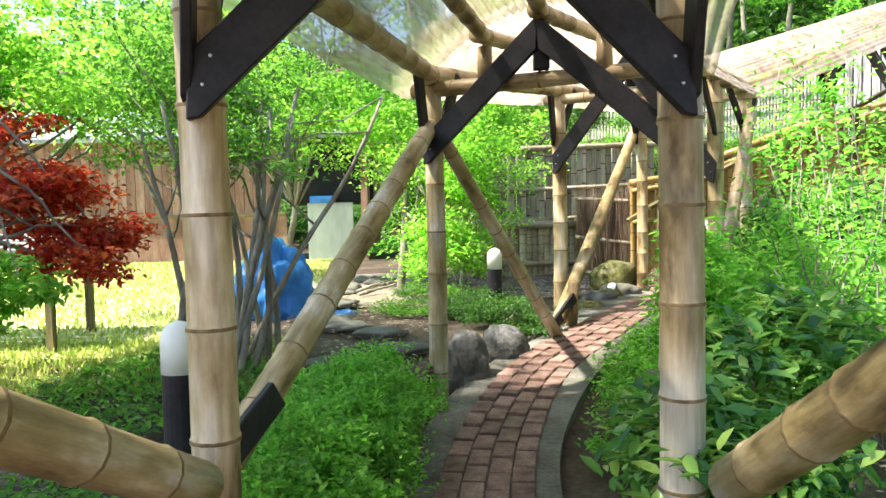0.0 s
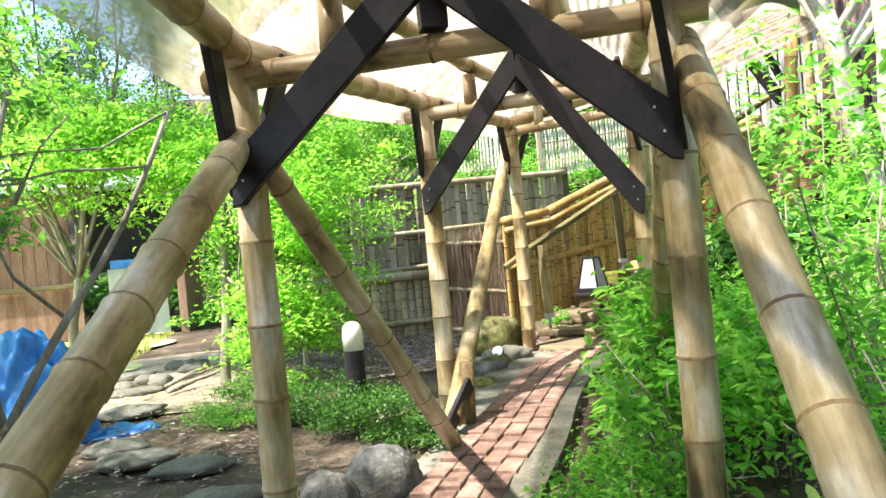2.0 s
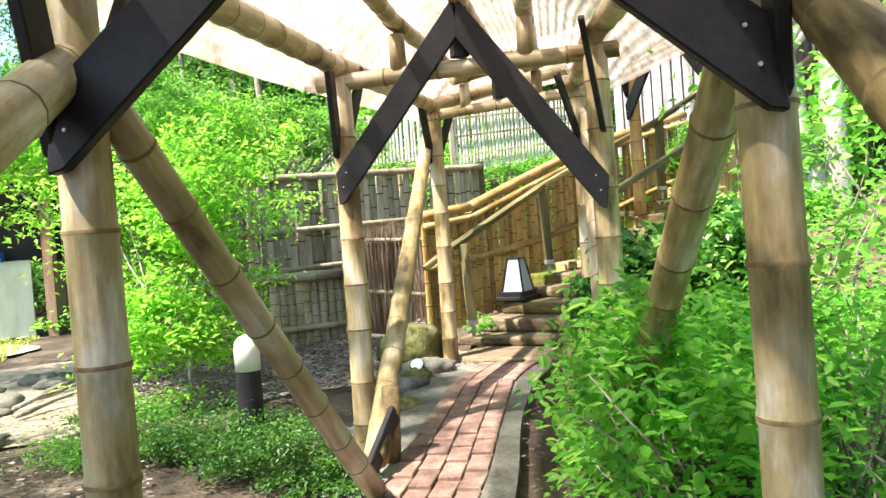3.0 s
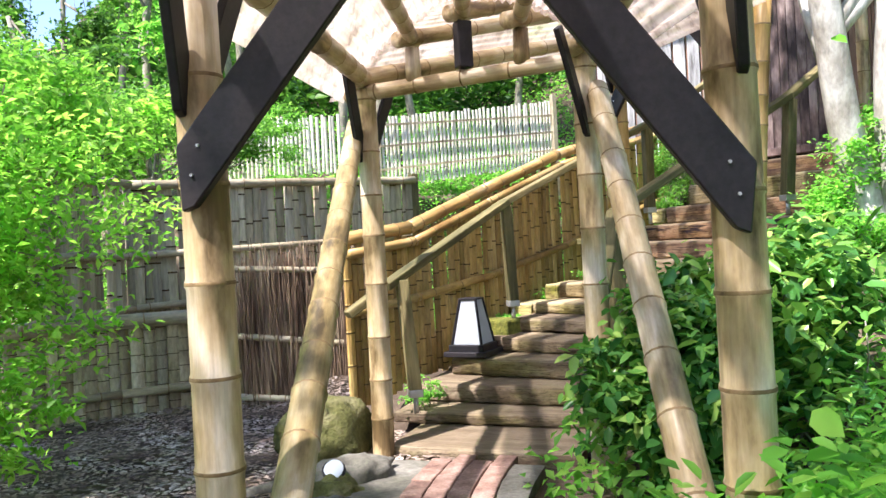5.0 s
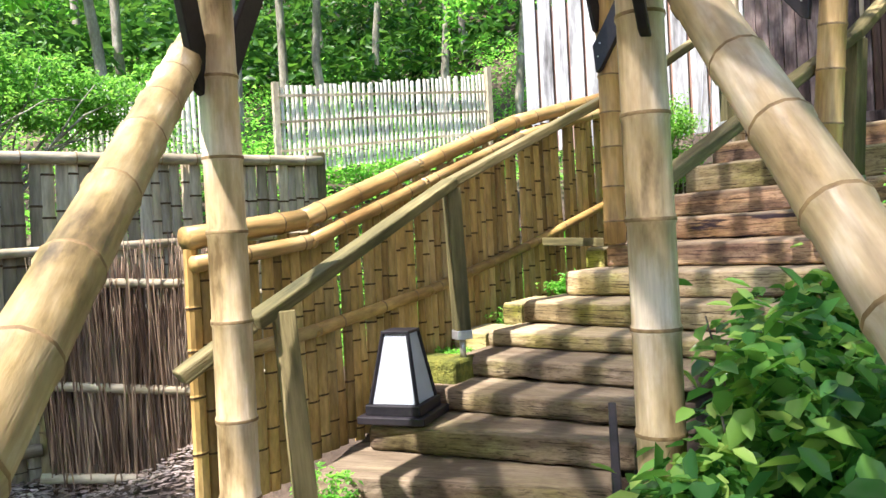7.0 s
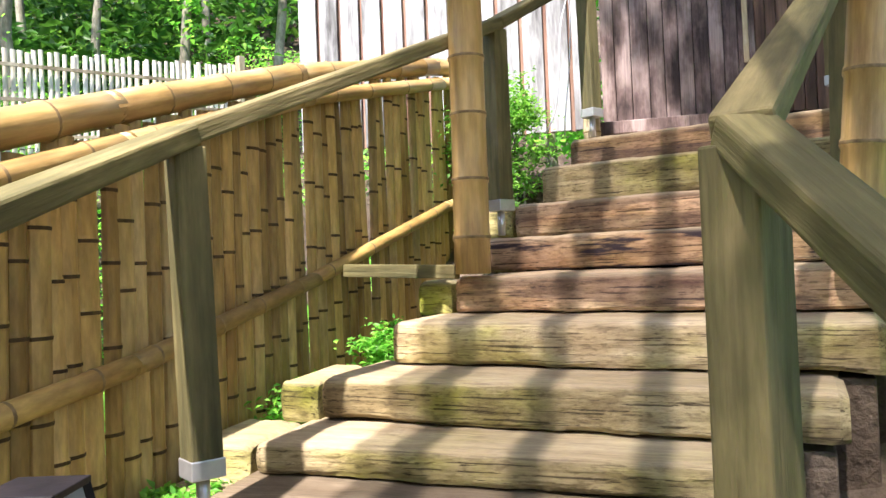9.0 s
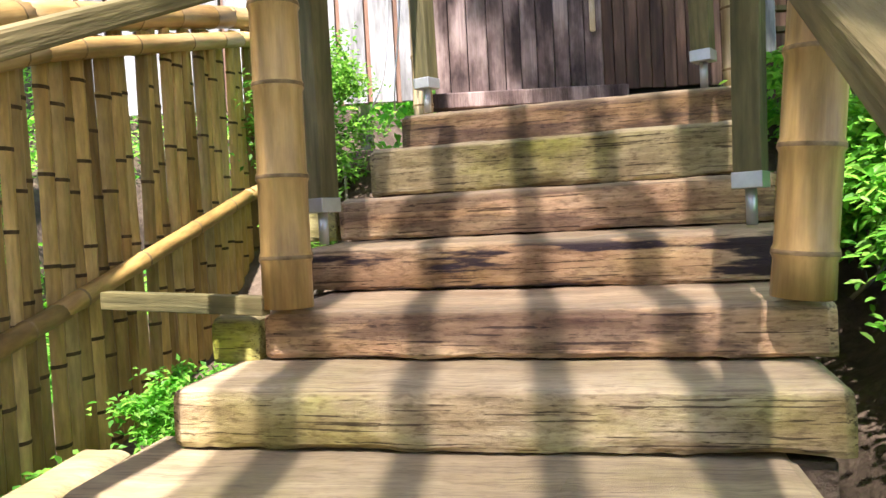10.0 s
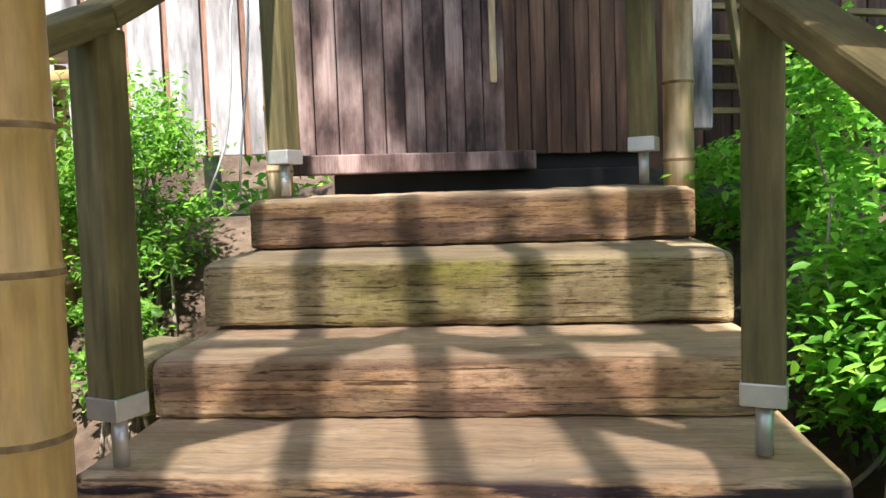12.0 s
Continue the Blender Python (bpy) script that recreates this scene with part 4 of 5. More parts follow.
for z0, z1 in ((1.19, 1.12), (0.64, 0.50), (0.14, 0.02)):
    bamboo("rail", (1.88, 11.45, z0), (2.95, 11.05, z1), 0.028, reed, seed=int(z0 * 50), m=SLAT_GREY)

# pale slat fence up on the bank
far = empty("slat_fence", (6.2, 15.8, 2.6))
tagged(far, "pale slat fence half overgrown on the bank", "fence", kind="structure")
pm = slat_set(4, 1.0, 0.024, PALESLAT, 500, 3.0)
slat_fence(far, [(4.85, 15.75), (6.2, 15.7), (7.86, 15.65)], [3.28, 3.43, 3.62], [2.2, 2.4, 2.6], 0.022, pm, 13, 0.062)
slat_fence(far, [(2.6, 16.1), (4.3, 15.9)], [3.24, 3.34], [2.4, 2.5], 0.022, pm, 14, 0.062)
for z in (0.25, 0.6, 0.92):
    timber("rail", (4.85, 15.7, 2.25 + 1.0 * z), (7.86, 15.6, 2.6 + 0.85 * z), 0.02, 0.03, SLAT_GREY, far, bevel=0)
for p in ((4.83, 15.75), (7.88, 15.6)):
    timber("post", (*p, 2.0), (*p, 3.34 if p[0] < 5 else 3.72), 0.08, 0.08, SLAT_GREY, far)

# ---- house front at the top of the steps ----
DA, DB = Vector((6.80, 10.62, 0)), Vector((7.40, 9.30, 0))
dd = (DB - DA).normalized()
dn = Vector((-dd.y, dd.x, 0))
house = empty("house", (7.1, 10.0, 2.0))
tagged(house, "dark plank-clad house front with a sliding door", "house")
rd = random.Random(8)
x = 0.0
k = 0
L = (DB - DA).length
while x < L:
    w = rd.uniform(0.075, 0.10) if x < 0.8 else rd.uniform(0.05, 0.065)
    p = DA + dd * (x + w / 2) + dn * (0.0 if x < 0.8 else 0.02)
    timber("plank", p + Vector((0, 0, 2.06 + rd.uniform(0, 0.008))), p + Vector((0, 0, 4.3)), 0.022 + rd.uniform(0, 0.004), w - 0.004, GREYDOOR if x < 0.8 else DOORWOOD, house, bevel=0.003, up=dd)
    x += w
# near-black sheet behind the planks, so their gaps read as shade
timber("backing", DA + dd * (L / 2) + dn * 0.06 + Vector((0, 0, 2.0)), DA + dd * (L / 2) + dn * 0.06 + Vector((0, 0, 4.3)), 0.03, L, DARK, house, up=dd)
timber("sill", DA - dd * 0.03 - dn * 0.05 + Vector((0, 0, 2.035)), DA + dd * 0.95 - dn * 0.05 + Vector((0, 0, 2.035)), 0.11, 0.075, GREYDOOR, house, "weathered plank door sill")
# near-black bar painted as the shade in the gap below the sill
for p, q in (((6.85, 10.5), (7.40, 9.32)),):
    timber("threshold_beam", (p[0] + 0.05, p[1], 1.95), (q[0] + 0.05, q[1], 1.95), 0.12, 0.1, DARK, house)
# side wall beyond the right rail: dark boards with open slats and steps
for j, z in enumerate((2.25, 2.36, 2.47, 2.58, 2.72)):
    timber("slat", DB + dd * 0.35 + dn * 0.2 + Vector((0, 0, z)), DB + dd * 1.9 + dn * 0.3 + Vector((0, 0, z - 0.01)), 0.05, 0.028, RAILWOOD, house, bevel=0.003)
timber("sill_beam", DB + dd * 0.3 + dn * 0.05 + Vector((0, 0, 2.03)), DB + dd * 2.4 + dn * 0.15 + Vector((0, 0, 2.02)), 0.1, 0.07, RAILWOOD, house)
for j in range(14):
    p = DB + dd * (0.3 + j * 0.15) + dn * 0.45
    timber("plank", p + Vector((0, 0, 2.0)), p + Vector((0, 0, 4.3)), 0.03, 0.14, DOORWOOD, house, bevel=0.003, up=dd)
timber("roof", DA + dd * 1.6 + dn * 0.9 + Vector((0, 0, 4.4)) - dd * 3, DA + dd * 1.6 + dn * 0.9 + Vector((0, 0, 4.4)) + dd * 4, 2.6, 0.12, ROOFGREY, house)
for j, p in enumerate((DA - dd * 0.06 - dn * 0.12, Vector((6.62, 9.19, 0)))):
    bamboo("corner_post", p + Vector((0, 0, 1.9)), p + Vector((0, 0, 4.3)), 0.05, house, seed=90 + j)
p = Vector((7.08, 9.09, 0))
timber("post", p + Vector((0, 0, 2.12)), p + Vector((0, 0, 4.2)), 0.085, 0.085, WHITEWOOD, house)
timber("gold_strip", DA + dd * 0.80 - dn * 0.03 + Vector((0, 0, 2.35)), DA + dd * 0.80 - dn * 0.03 + Vector((0, 0, 4.2)), 0.01, 0.03, BAMBOO, house, "bright yellow bamboo strip", up=dd)

ladder = empty("wooden_ladder", (7.55, 8.75, 2.05))
tagged(ladder, "small wooden step ladder leaning by the house", "ladder")
for dx in (0.0, 0.32):
    timber("rail", (7.45 + dx, 8.85 - dx * 0.9, 2.05), (7.68 + dx, 8.92 - dx * 0.9, 2.75), 0.025, 0.06, RAILWOOD, ladder)
for j in range(5):
    z = 2.15 + j * 0.13
    timber("rung", (7.46 + 0.04 * j, 8.86, z), (7.78 + 0.04 * j, 8.57, z), 0.07, 0.022, RAILWOOD, ladder)

for k, (top, foot) in enumerate((((6.27, 10.50, 2.80), (6.10, 10.58, 1.92)), ((6.25, 10.49, 2.80), (6.22, 10.56, 1.93)))):
    ob = branches("cable", [limb(top, foot, 0.004, 0.004, random.Random(2 + k), 0.06, 12)], STEEL)
    tagged(ob, "thin grey cable hanging down beside the post", "cable", group="hanging cables")

wf = empty("board_fence", (6.5, 11.3, 2.0))
tagged(wf, "greyed white board fence with gaps beside the door", "fence", kind="structure")
for j in range(13):
    p = DA - dd * (0.12 + j * 0.155) + dn * 0.25
    timber("board", p + Vector((0, 0, 2.1)), p + Vector((0, 0, 3.6)), 0.02, 0.128, WHITEWOOD, wf, bevel=0.003, up=dd)
for j in range(12):
    p = DA - dd * (0.1975 + j * 0.155) + dn * 0.285
    timber("backing_board", p + Vector((0, 0, 2.1)), p + Vector((0, 0, 3.45)), 0.015, 0.07, SHEDWOOD, wf, bevel=0.002, up=dd)
for z in (2.75, 3.4):
    timber("rail", DA - dd * 0.05 + dn * 0.315 + Vector((0, 0, z)), DA - dd * 2.05 + dn * 0.315 + Vector((0, 0, z)), 0.03, 0.06, WHITEWOOD, wf)

# ---- garden lantern ----
lantern = empty("garden_lantern", (3.30, 9.96, 0.49))
tagged(lantern, "tapered black-framed lantern with white panes on a step", "lantern")
lc = Vector((3.30, 9.96, 0.49))
ax = Vector((0.62, -0.78, 0))
ay = Vector((0.78, 0.62, 0))


def lp(a, b, z):
    return lc + ax * a + ay * b + Vector((0, 0, z))


timber("base", lp(0, -0.165, 0.018), lp(0, 0.165, 0.018), 0.33, 0.036, BLACK, lantern, up=(0, 0, 1))
timber("plinth", lp(0, -0.135, 0.059), lp(0, 0.135, 0.059), 0.27, 0.05, BLACK, lantern)
B0, T0, Z0, Z1 = 0.115, 0.062, 0.085, 0.40
for a, b in ((-1, -1), (1, -1), (1, 1), (-1, 1)):
    timber("corner_bar", lp(a * B0, b * B0, Z0), lp(a * T0, b * T0, Z1), 0.016, 0.016, BLACK, lantern, bevel=0.002)
cs = [(-1, -1), (1, -1), (1, 1), (-1, 1)]
for k in range(4):
    a, b = cs[k], cs[(k + 1) % 4]
    i_ = 0.97
    v = [lp(a[0] * B0 * i_, a[1] * B0 * i_, Z0), lp(b[0] * B0 * i_, b[1] * B0 * i_, Z0), lp(b[0] * T0 * i_, b[1] * T0 * i_, Z1), lp(a[0] * T0 * i_, a[1] * T0 * i_, Z1)]
    bmq = bmesh.new()
    f = bmq.faces.new([bmq.verts.new(q) for q in v])
    bmesh.ops.solidify(bmq, geom=[f], thickness=0.004)
    part("pane", bmq, PAPER, lantern, "frosted white pane")
timber("cap", lp(0, -T0 - 0.008, Z1 + 0.005), lp(0, T0 + 0.008, Z1 + 0.005), 2 * T0 + 0.016, 0.014, BLACK, lantern, bevel=0.002)


def bollard(x, y, top, z0):
    b = empty("bollard_lamp", (x, y, z0))
    tagged(b, "black bollard lamp with a domed cream head", "lamp", group="bollard lamps")
    v, f, _ = tube([(x, y, z0 - 0.05), (x, y, top - 0.19)], [0.066, 0.066], 20)
    mesh_object("stem", v, f, BLACK, b, smooth=False)
    prof = [(top - 0.19, 0.068), (top - 0.07, 0.068), (top - 0.035, 0.06), (top - 0.012, 0.042), (top, 0.012)]
    v, f, _ = tube([(x, y, z) for z, _ in prof], [r for _, r in prof], 20)
    mesh_object("head", v, f, LAMPGLASS, b, "cream domed diffuser", smooth=True)


bollard(0.49, 7.26, 0.73, 0.05)
bollard(-0.88, 3.05, 0.72, -0.17)

# ---- rocks, stumps, stepping stones ----
def rock(c, r, seed, label, m=ROCK, amp=0.3, name="rock"):
    ob = lump(name, c, r, m, None, "", seed, amp, 1.3, 4)
    return tagged(ob, label, "rock", group="path rocks")


rock((0.48, 5.92, 0.02), (0.19, 0.17, 0.20), 1, "rounded grey rock at the path edge", ROCK, 0.14)
rock((0.20, 5.42, 0.0), (0.15, 0.15, 0.28), 2, "tall grey rock beside the bamboo post", ROCK, 0.16)
rock((0.06, 5.22, -0.04), (0.11, 0.11, 0.22), 3, "narrow upright grey rock beside the path", ROCK, 0.16)
rock((2.02, 9.42, 0.20), (0.27, 0.22, 0.24), 4, "moss-covered boulder beside the first step", MOSSROCK, 0.15)
rock((1.98, 8.82, 0.10), (0.22, 0.14, 0.12), 5, "pale lichen-covered rock edging the path", CONCRETE, 0.35)
rock((1.62, 8.35, 0.08), (0.18, 0.12, 0.10), 6, "low rock edging the path", ROCK, 0.35)
rock((1.38, 7.75, 0.06), (0.17, 0.12, 0.12), 7, "low rock edging the path", MOSSROCK, 0.35)
rock((1.12, 7.30, 0.05), (0.16, 0.12, 0.11), 8, "low rock edging the path", ROCK, 0.35)
rock((1.82, 8.62, 0.08), (0.14, 0.12, 0.10), 9, "low rock edging the path", MOSSROCK, 0.35)
for k, (x, y, rx, ry) in enumerate(((-0.86, 6.95, 0.22, 0.16), (-0.52, 6.65, 0.22, 0.15), (-0.30, 6.08, 0.24, 0.16), (-1.05, 7.35, 0.2, 0.15), (-0.75, 5.75, 0.2, 0.13), (-1.2, 8.6, 0.25, 0.18), (-1.35, 9.6, 0.25, 0.18))):
    ob = lump("stepping_stone", (x, y, gz(x, y) + 0.01), (rx, ry, 0.05), CONCRETE, None, "", 20 + k, 0.25, 1.5, 3)
    tagged(ob, "flat grey stepping stone set in soil", "stone", group="stepping stones")
bm = bmesh.new()
for k in range(5):
    a = Vector((-0.02, 4.93 - 0.055 * k, -0.2))
    beam_bm(bm, a, a + Vector((0.0, 0, 0.36 + 0.02 * (k % 2))), 0.03, 0.05, 0.004)
edge = part("path_edging", bm, DOORWOOD)
tagged(edge, "short brown stakes edging the hedge bed", "edging")
log = branches("log", [limb((1.35, 8.9, 0.08), (2.1, 9.0, 0.1), 0.035, 0.03, random.Random(4), 0.02)], BARK)
tagged(log, "thin log lying along the bed", "log")
# added black board stands in for the shade between steps and bush
board = timber("edging_board", (3.23, 8.50, 0.27), (3.66, 8.96, 0.42), 0.03, 0.52, BLACK, None)
tagged(board, "black board added as the shade between lower steps and bush", "board")
moss_b = timber("moss_block", (3.56, 10.40, 0.625), (3.72, 10.06, 0.625), 0.24, 0.165, MOSS, None, bevel=0.02)
tagged(moss_b, "moss-covered sleeper end under the rail post", "moss")
spot = empty("spotlight", (1.86, 8.75, 0.1))
tagged(spot, "small black garden spotlight among the rocks", "lamp")
v, f, _ = tube([(1.86, 8.75, 0.12), (1.84, 8.68, 0.2)], [0.05, 0.06], 14)
mesh_object("housing", v, f, BLACK, spot, smooth=False)
v, f, _ = tube([(1.838, 8.675, 0.205), (1.836, 8.672, 0.208)], [0.05, 0.05], 14)
mesh_object("lens", v, f, PAPER, spot)

# ---- bare clearing by the shed path, its soil painted pale for full sun ----
cx, cy = np.meshgrid(np.linspace(-2.0, -0.45, 32), np.linspace(8.5, 12.6, 70))
cr = np.hypot((cx + 1.2) / 0.72, (cy - 10.5) / 2.0) + 0.12 * np.sin(cx * 7 + cy * 3) + 0.08 * np.sin(cy * 9)
cz = height(cx, cy) - 0.012 + 0.03 * (1 - np.clip(cr, 0, 2))
cv = np.stack([cx, cy, cz], -1).reshape(-1, 3)
ci = (np.arange(69)[:, None] * 32 + np.arange(31)[None]).ravel()
clearing = mesh_object("clearing", cv, np.stack([ci, ci + 1, ci + 33, ci + 32], 1).tolist(), PALESOIL, smooth=True)
tagged(clearing, "soil of a clearing, coloured pale as if in full sun", "ground", kind="structure")
rc_ = random.Random(9)
for k in range(9):
    x, y = -1.25 + rc_.gauss(0, 0.3), 9.5 + rc_.uniform(0, 1.6)
    ob = lump("rock", (x, y, gz(x, y) + 0.03), (rc_.uniform(0.1, 0.22), rc_.uniform(0.08, 0.14), rc_.uniform(0.05, 0.09)), CONCRETE, None, "", 60 + k, 0.3, 1.4, 3)
    tagged(ob, "pale flat stone lying on the soil", "rock", group="clearing stones")
for k in range(4):
    x, y = -1.05 + rc_.gauss(0, 0.2), 9.3 + 0.3 * k
    ob = branches("stick", [limb((x, y, gz(x, y) + 0.03), (x + rc_.uniform(0.3, 0.5), y + rc_.uniform(0.2, 0.5), gz(x, y) + 0.1), 0.022, 0.012, rc_, 0.05)], BARK)
    tagged(ob, "dry grey stick lying on the soil", "stick", group="sticks")

# ---- tarp heap ----
tarp = lump("blue_tarp", (-1.72, 7.95, 0.2), (0.36, 0.34, 0.62), TARP, None, "", 40, 0.35, 1.8, 5)
tagged(tarp, "crumpled blue tarpaulin over a heap on the ground", "tarp")
tarp2 = lump("blue_tarp", (-1.15, 8.05, -0.02), (0.3, 0.22, 0.10), TARP, None, "", 43, 0.5, 2.4, 4)
tagged(tarp2, "loose edge of blue sheeting on the soil", "tarp")

# ---- shed ----
shed = empty("shed", (-5.0, 16.3, 0.0))
tagged(shed, "reddish-brown plank shed with a pale door and open window", "shed")
rs = random.Random(12)
for j in range(46):
    x = -11.5 + j * 0.19
    if -3.45 < x + 0.095 < -1.95:
        continue
    timber("plank", (x + 0.095, 16.3, 1.05), (x + 0.095, 16.3, 2.7), 0.03, 0.18, SHEDWOOD, shed, bevel=0.0, up=(1, 0, 0))
timber("rail", (-11.5, 16.24, 1.02), (-3.4, 16.24, 1.02), 0.06, 0.08, RAILWOOD, shed)
timber("base_wall", (-11.5, 16.32, 0.45), (-3.4, 16.32, 0.45), 0.05, 1.15, SHEDWOOD, shed, bevel=0)
timber("door", (-2.95, 16.28, 0.62), (-2.0, 16.28, 0.62), 0.05, 1.25, PALEDOOR, shed, "pale grey-green door panel")
timber("window_frame", (-3.35, 16.26, 1.3), (-3.35, 16.26, 2.7), 0.1, 0.1, WHITEWOOD, shed)
# near-black sheet painted as the unlit inside of the shed
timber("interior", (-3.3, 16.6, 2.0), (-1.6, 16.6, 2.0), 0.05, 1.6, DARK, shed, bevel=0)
timber("blue_crate", (-2.9, 16.4, 1.32), (-2.4, 16.4, 1.32), 0.3, 0.14, TARP, shed, "blue crate in the opening")
timber("corner_post", (-1.75, 16.25, 0.0), (-1.75, 16.25, 2.8), 0.14, 0.14, SHEDWOOD, shed)
timber("roof", (-12, 17.2, 3.05), (-1.2, 17.2, 3.05), 2.6, 0.1, ROOFGREY, shed, up=(0, -0.35, 1))
timber("side_wall", (-1.7, 16.3, 1.2), (-1.7, 18.5, 1.2), 0.05, 2.6, SHEDWOOD, shed, bevel=0)

# ---- low roofed table on the lawn ----
tab = empty("display_table", (-3.9, 7.2, -0.1))
tagged(tab, "weathered plank table on thin posts on the lawn", "table")
for j in range(6):
    timber("board", (-4.9, 6.2 + j * 0.15, 0.84 + 0.02 * j), (-3.0, 6.2 + j * 0.15, 0.84 + 0.02 * j), 0.14, 0.03, WHITEWOOD, tab)
timber("fascia", (-4.9, 6.12, 0.78), (-3.0, 6.12, 0.78), 0.03, 0.07, BLACK, tab)
for x, y in ((-3.05, 6.2), (-3.1, 6.95), (-4.8, 6.2), (-4.8, 6.95)):
    timber("leg", (x, y, -0.2), (x, y, 0.8 if y < 6.5 else 1.0), 0.06, 0.06, RAILWOOD, tab)
lg = branches("fallen_pole", [limb((-4.6, 6.6, 0.2), (-3.2, 6.2, -0.1), 0.03, 0.025, random.Random(6), 0.02)], PALEBARK)
tagged(lg, "fallen pale pole on the grass", "pole")

# ---- planting ----
def shrub(name, label, category, blobs, size, material, seed, twig=BARK, twigs=14, droop=0.2, width=0.5, root=None, group=""):
    """A shrub: thin stems and a crown of many folded leaves in clumps. blobs: (centre, radii, leaves, clumps)."""
    rng = np.random.default_rng(seed)
    rnd = random.Random(seed)
    c0 = blobs[0][0]
    base = root or (c0[0], c0[1], gz(c0[0], c0[1]))
    e = empty(name, base)
    tagged(e, label, category, group)
    vs = []
    limbs = []
    for c, r, n, k in blobs:
        p = clump_points(c, r, n, rng, k, 0.20, 0.45, zmin=gz(c[0], c[1]) + 0.02)
        vs.append((broad_leaves if size >= 0.045 else leaf_arrays)(p, size, rng, droop, width))
        for _ in range(max(2, twigs // len(blobs))):
            q = p[rnd.randrange(len(p))]
            b = Vector((c[0] + rnd.gauss(0, r[0] * 0.25), c[1] + rnd.gauss(0, r[1] * 0.25), gz(c[0], c[1]) - 0.05))
            limbs.append(limb(b, q, 0.008, 0.003, rnd, 0.12, 6))
    branches("branchwork", limbs, twig, e, sides=5)["kind"] = "stuff"
    (broad_mesh if size >= 0.045 else leaf_mesh)("crown", np.concatenate(vs), material, e)
    return e


def tree(name, label, trunks, blobs, size, material, seed, bark=BARK, limbs_n=24, droop=0.3, width=0.5, category="tree", group=""):
    """A tree: tapered trunks (p, q, r0, r1), limbs that reach into the crown, and clumps of leaves."""
    rng = np.random.default_rng(seed)
    rnd = random.Random(seed)
    e = empty(name, trunks[0][0])
    tagged(e, label, category, group)
    tl = [limb(p, q, a, b, rnd, 0.05, 10) for p, q, a, b in trunks]
    branches("trunk", tl, bark, e, sides=10)
    vs, ll = [], []
    for c, r, n, k in blobs:
        p = clump_points(c, r, n, rng, k, 0.17, 0.15)
        vs.append(leaf_arrays(p, size, rng, droop, width))
        for _ in range(max(2, limbs_n // len(blobs))):
            pts, rad = tl[rnd.randrange(len(tl))]
            j = rnd.randrange(len(pts) // 2, len(pts))
            q = Vector(p[rnd.randrange(len(p))])
            ll.append(limb(pts[j], q, rad[j] * 0.55, 0.004, rnd, 0.1, 7))
    branches("branchwork", ll, bark, e, sides=5)["kind"] = "stuff"
    leaf_mesh("crown", np.concatenate(vs), material, e)
    return e


# clipped hedge left of the path
hb = []
for k in range(11):
    t = k / 10
    hb.append(((-0.42 + 0.12 * t + 0.1 * (k % 2), 2.55 + 1.9 * t, 0.12 + 0.03 * (k % 3)), (0.26, 0.24, 0.20), 3600, 30))
    hb.append(((-0.72 + 0.1 * t, 2.9 + 1.9 * t, 0.06), (0.26, 0.24, 0.18), 1800, 20))
shrub("clipped_hedge", "low clipped azalea hedge along the path", "hedge", hb, 0.030, L_BRIGHT, 60, droop=-0.2, width=0.55)
# azalea round the bollard
shrub("azalea_bush", "low azalea bush round the bollard lamp", "bush", [((0.55, 6.95, 0.18), (0.36, 0.42, 0.20), 6500, 40), ((0.30, 7.6, 0.15), (0.5, 0.4, 0.2), 5000, 30), ((0.75, 6.55, 0.08), (0.22, 0.25, 0.13), 2500, 20)], 0.026, L_DARK, 61, droop=-0.1)
shrub("azalea_bush", "low azalea bush behind the stepping stones", "bush", [((-0.2, 7.9, 0.15), (0.45, 0.4, 0.22), 4500, 30)], 0.028, L_MID, 62)
# big-leaved bush right of the path
shrub("broadleaf_bush", "broad-leaved evergreen bush crowding the path", "bush", [((0.98, 2.75, 0.22), (0.38, 0.55, 0.36), 2600, 40), ((1.35, 3.1, 0.35), (0.4, 0.5, 0.4), 2200, 30), ((1.3, 2.1, 0.1), (0.4, 0.5, 0.35), 1800, 30)], 0.085, L_GLOSS, 63, width=0.42, droop=0.15)
shrub("fern_clump", "light green fern-like plants by the path", "plant", [((1.05, 3.9, 0.02), (0.26, 0.5, 0.22), 5200, 40), ((1.25, 4.9, 0.12), (0.28, 0.5, 0.26), 5200, 40)], 0.035, L_BRIGHT, 64)
shrub("tall_shrub", "loose tall shrub with small leaves", "bush", [((1.75, 5.3, 0.5), (0.33, 0.6, 0.55), 2300, 60), ((2.0, 6.0, 0.42), (0.32, 0.5, 0.42), 2000, 50)], 0.065, L_BRIGHT, 65, twigs=40)
shrub("tall_shrub", "airy shrub with thin bare branches", "bush", [((1.9, 4.0, 0.6), (0.42, 0.6, 0.6), 1900, 50), ((2.5, 4.9, 0.65), (0.5, 0.7, 0.7), 1500, 50), ((2.55, 5.4, 1.5), (0.5, 0.7, 0.75), 1100, 50), ((2.15, 4.2, 1.25), (0.4, 0.6, 0.6), 900, 40)] , 0.05, L_BRIGHT, 66, twigs=60)
shrub("low_shrub", "bright green low shrub beside the posts", "bush", [((2.75, 6.0, 0.55), (0.42, 0.5, 0.38), 5200, 40), ((2.45, 5.6, 0.4), (0.3, 0.4, 0.3), 3200, 30), ((3.4, 6.3, 0.45), (0.5, 0.5, 0.3), 3200, 30)], 0.045, L_BRIGHT, 67)
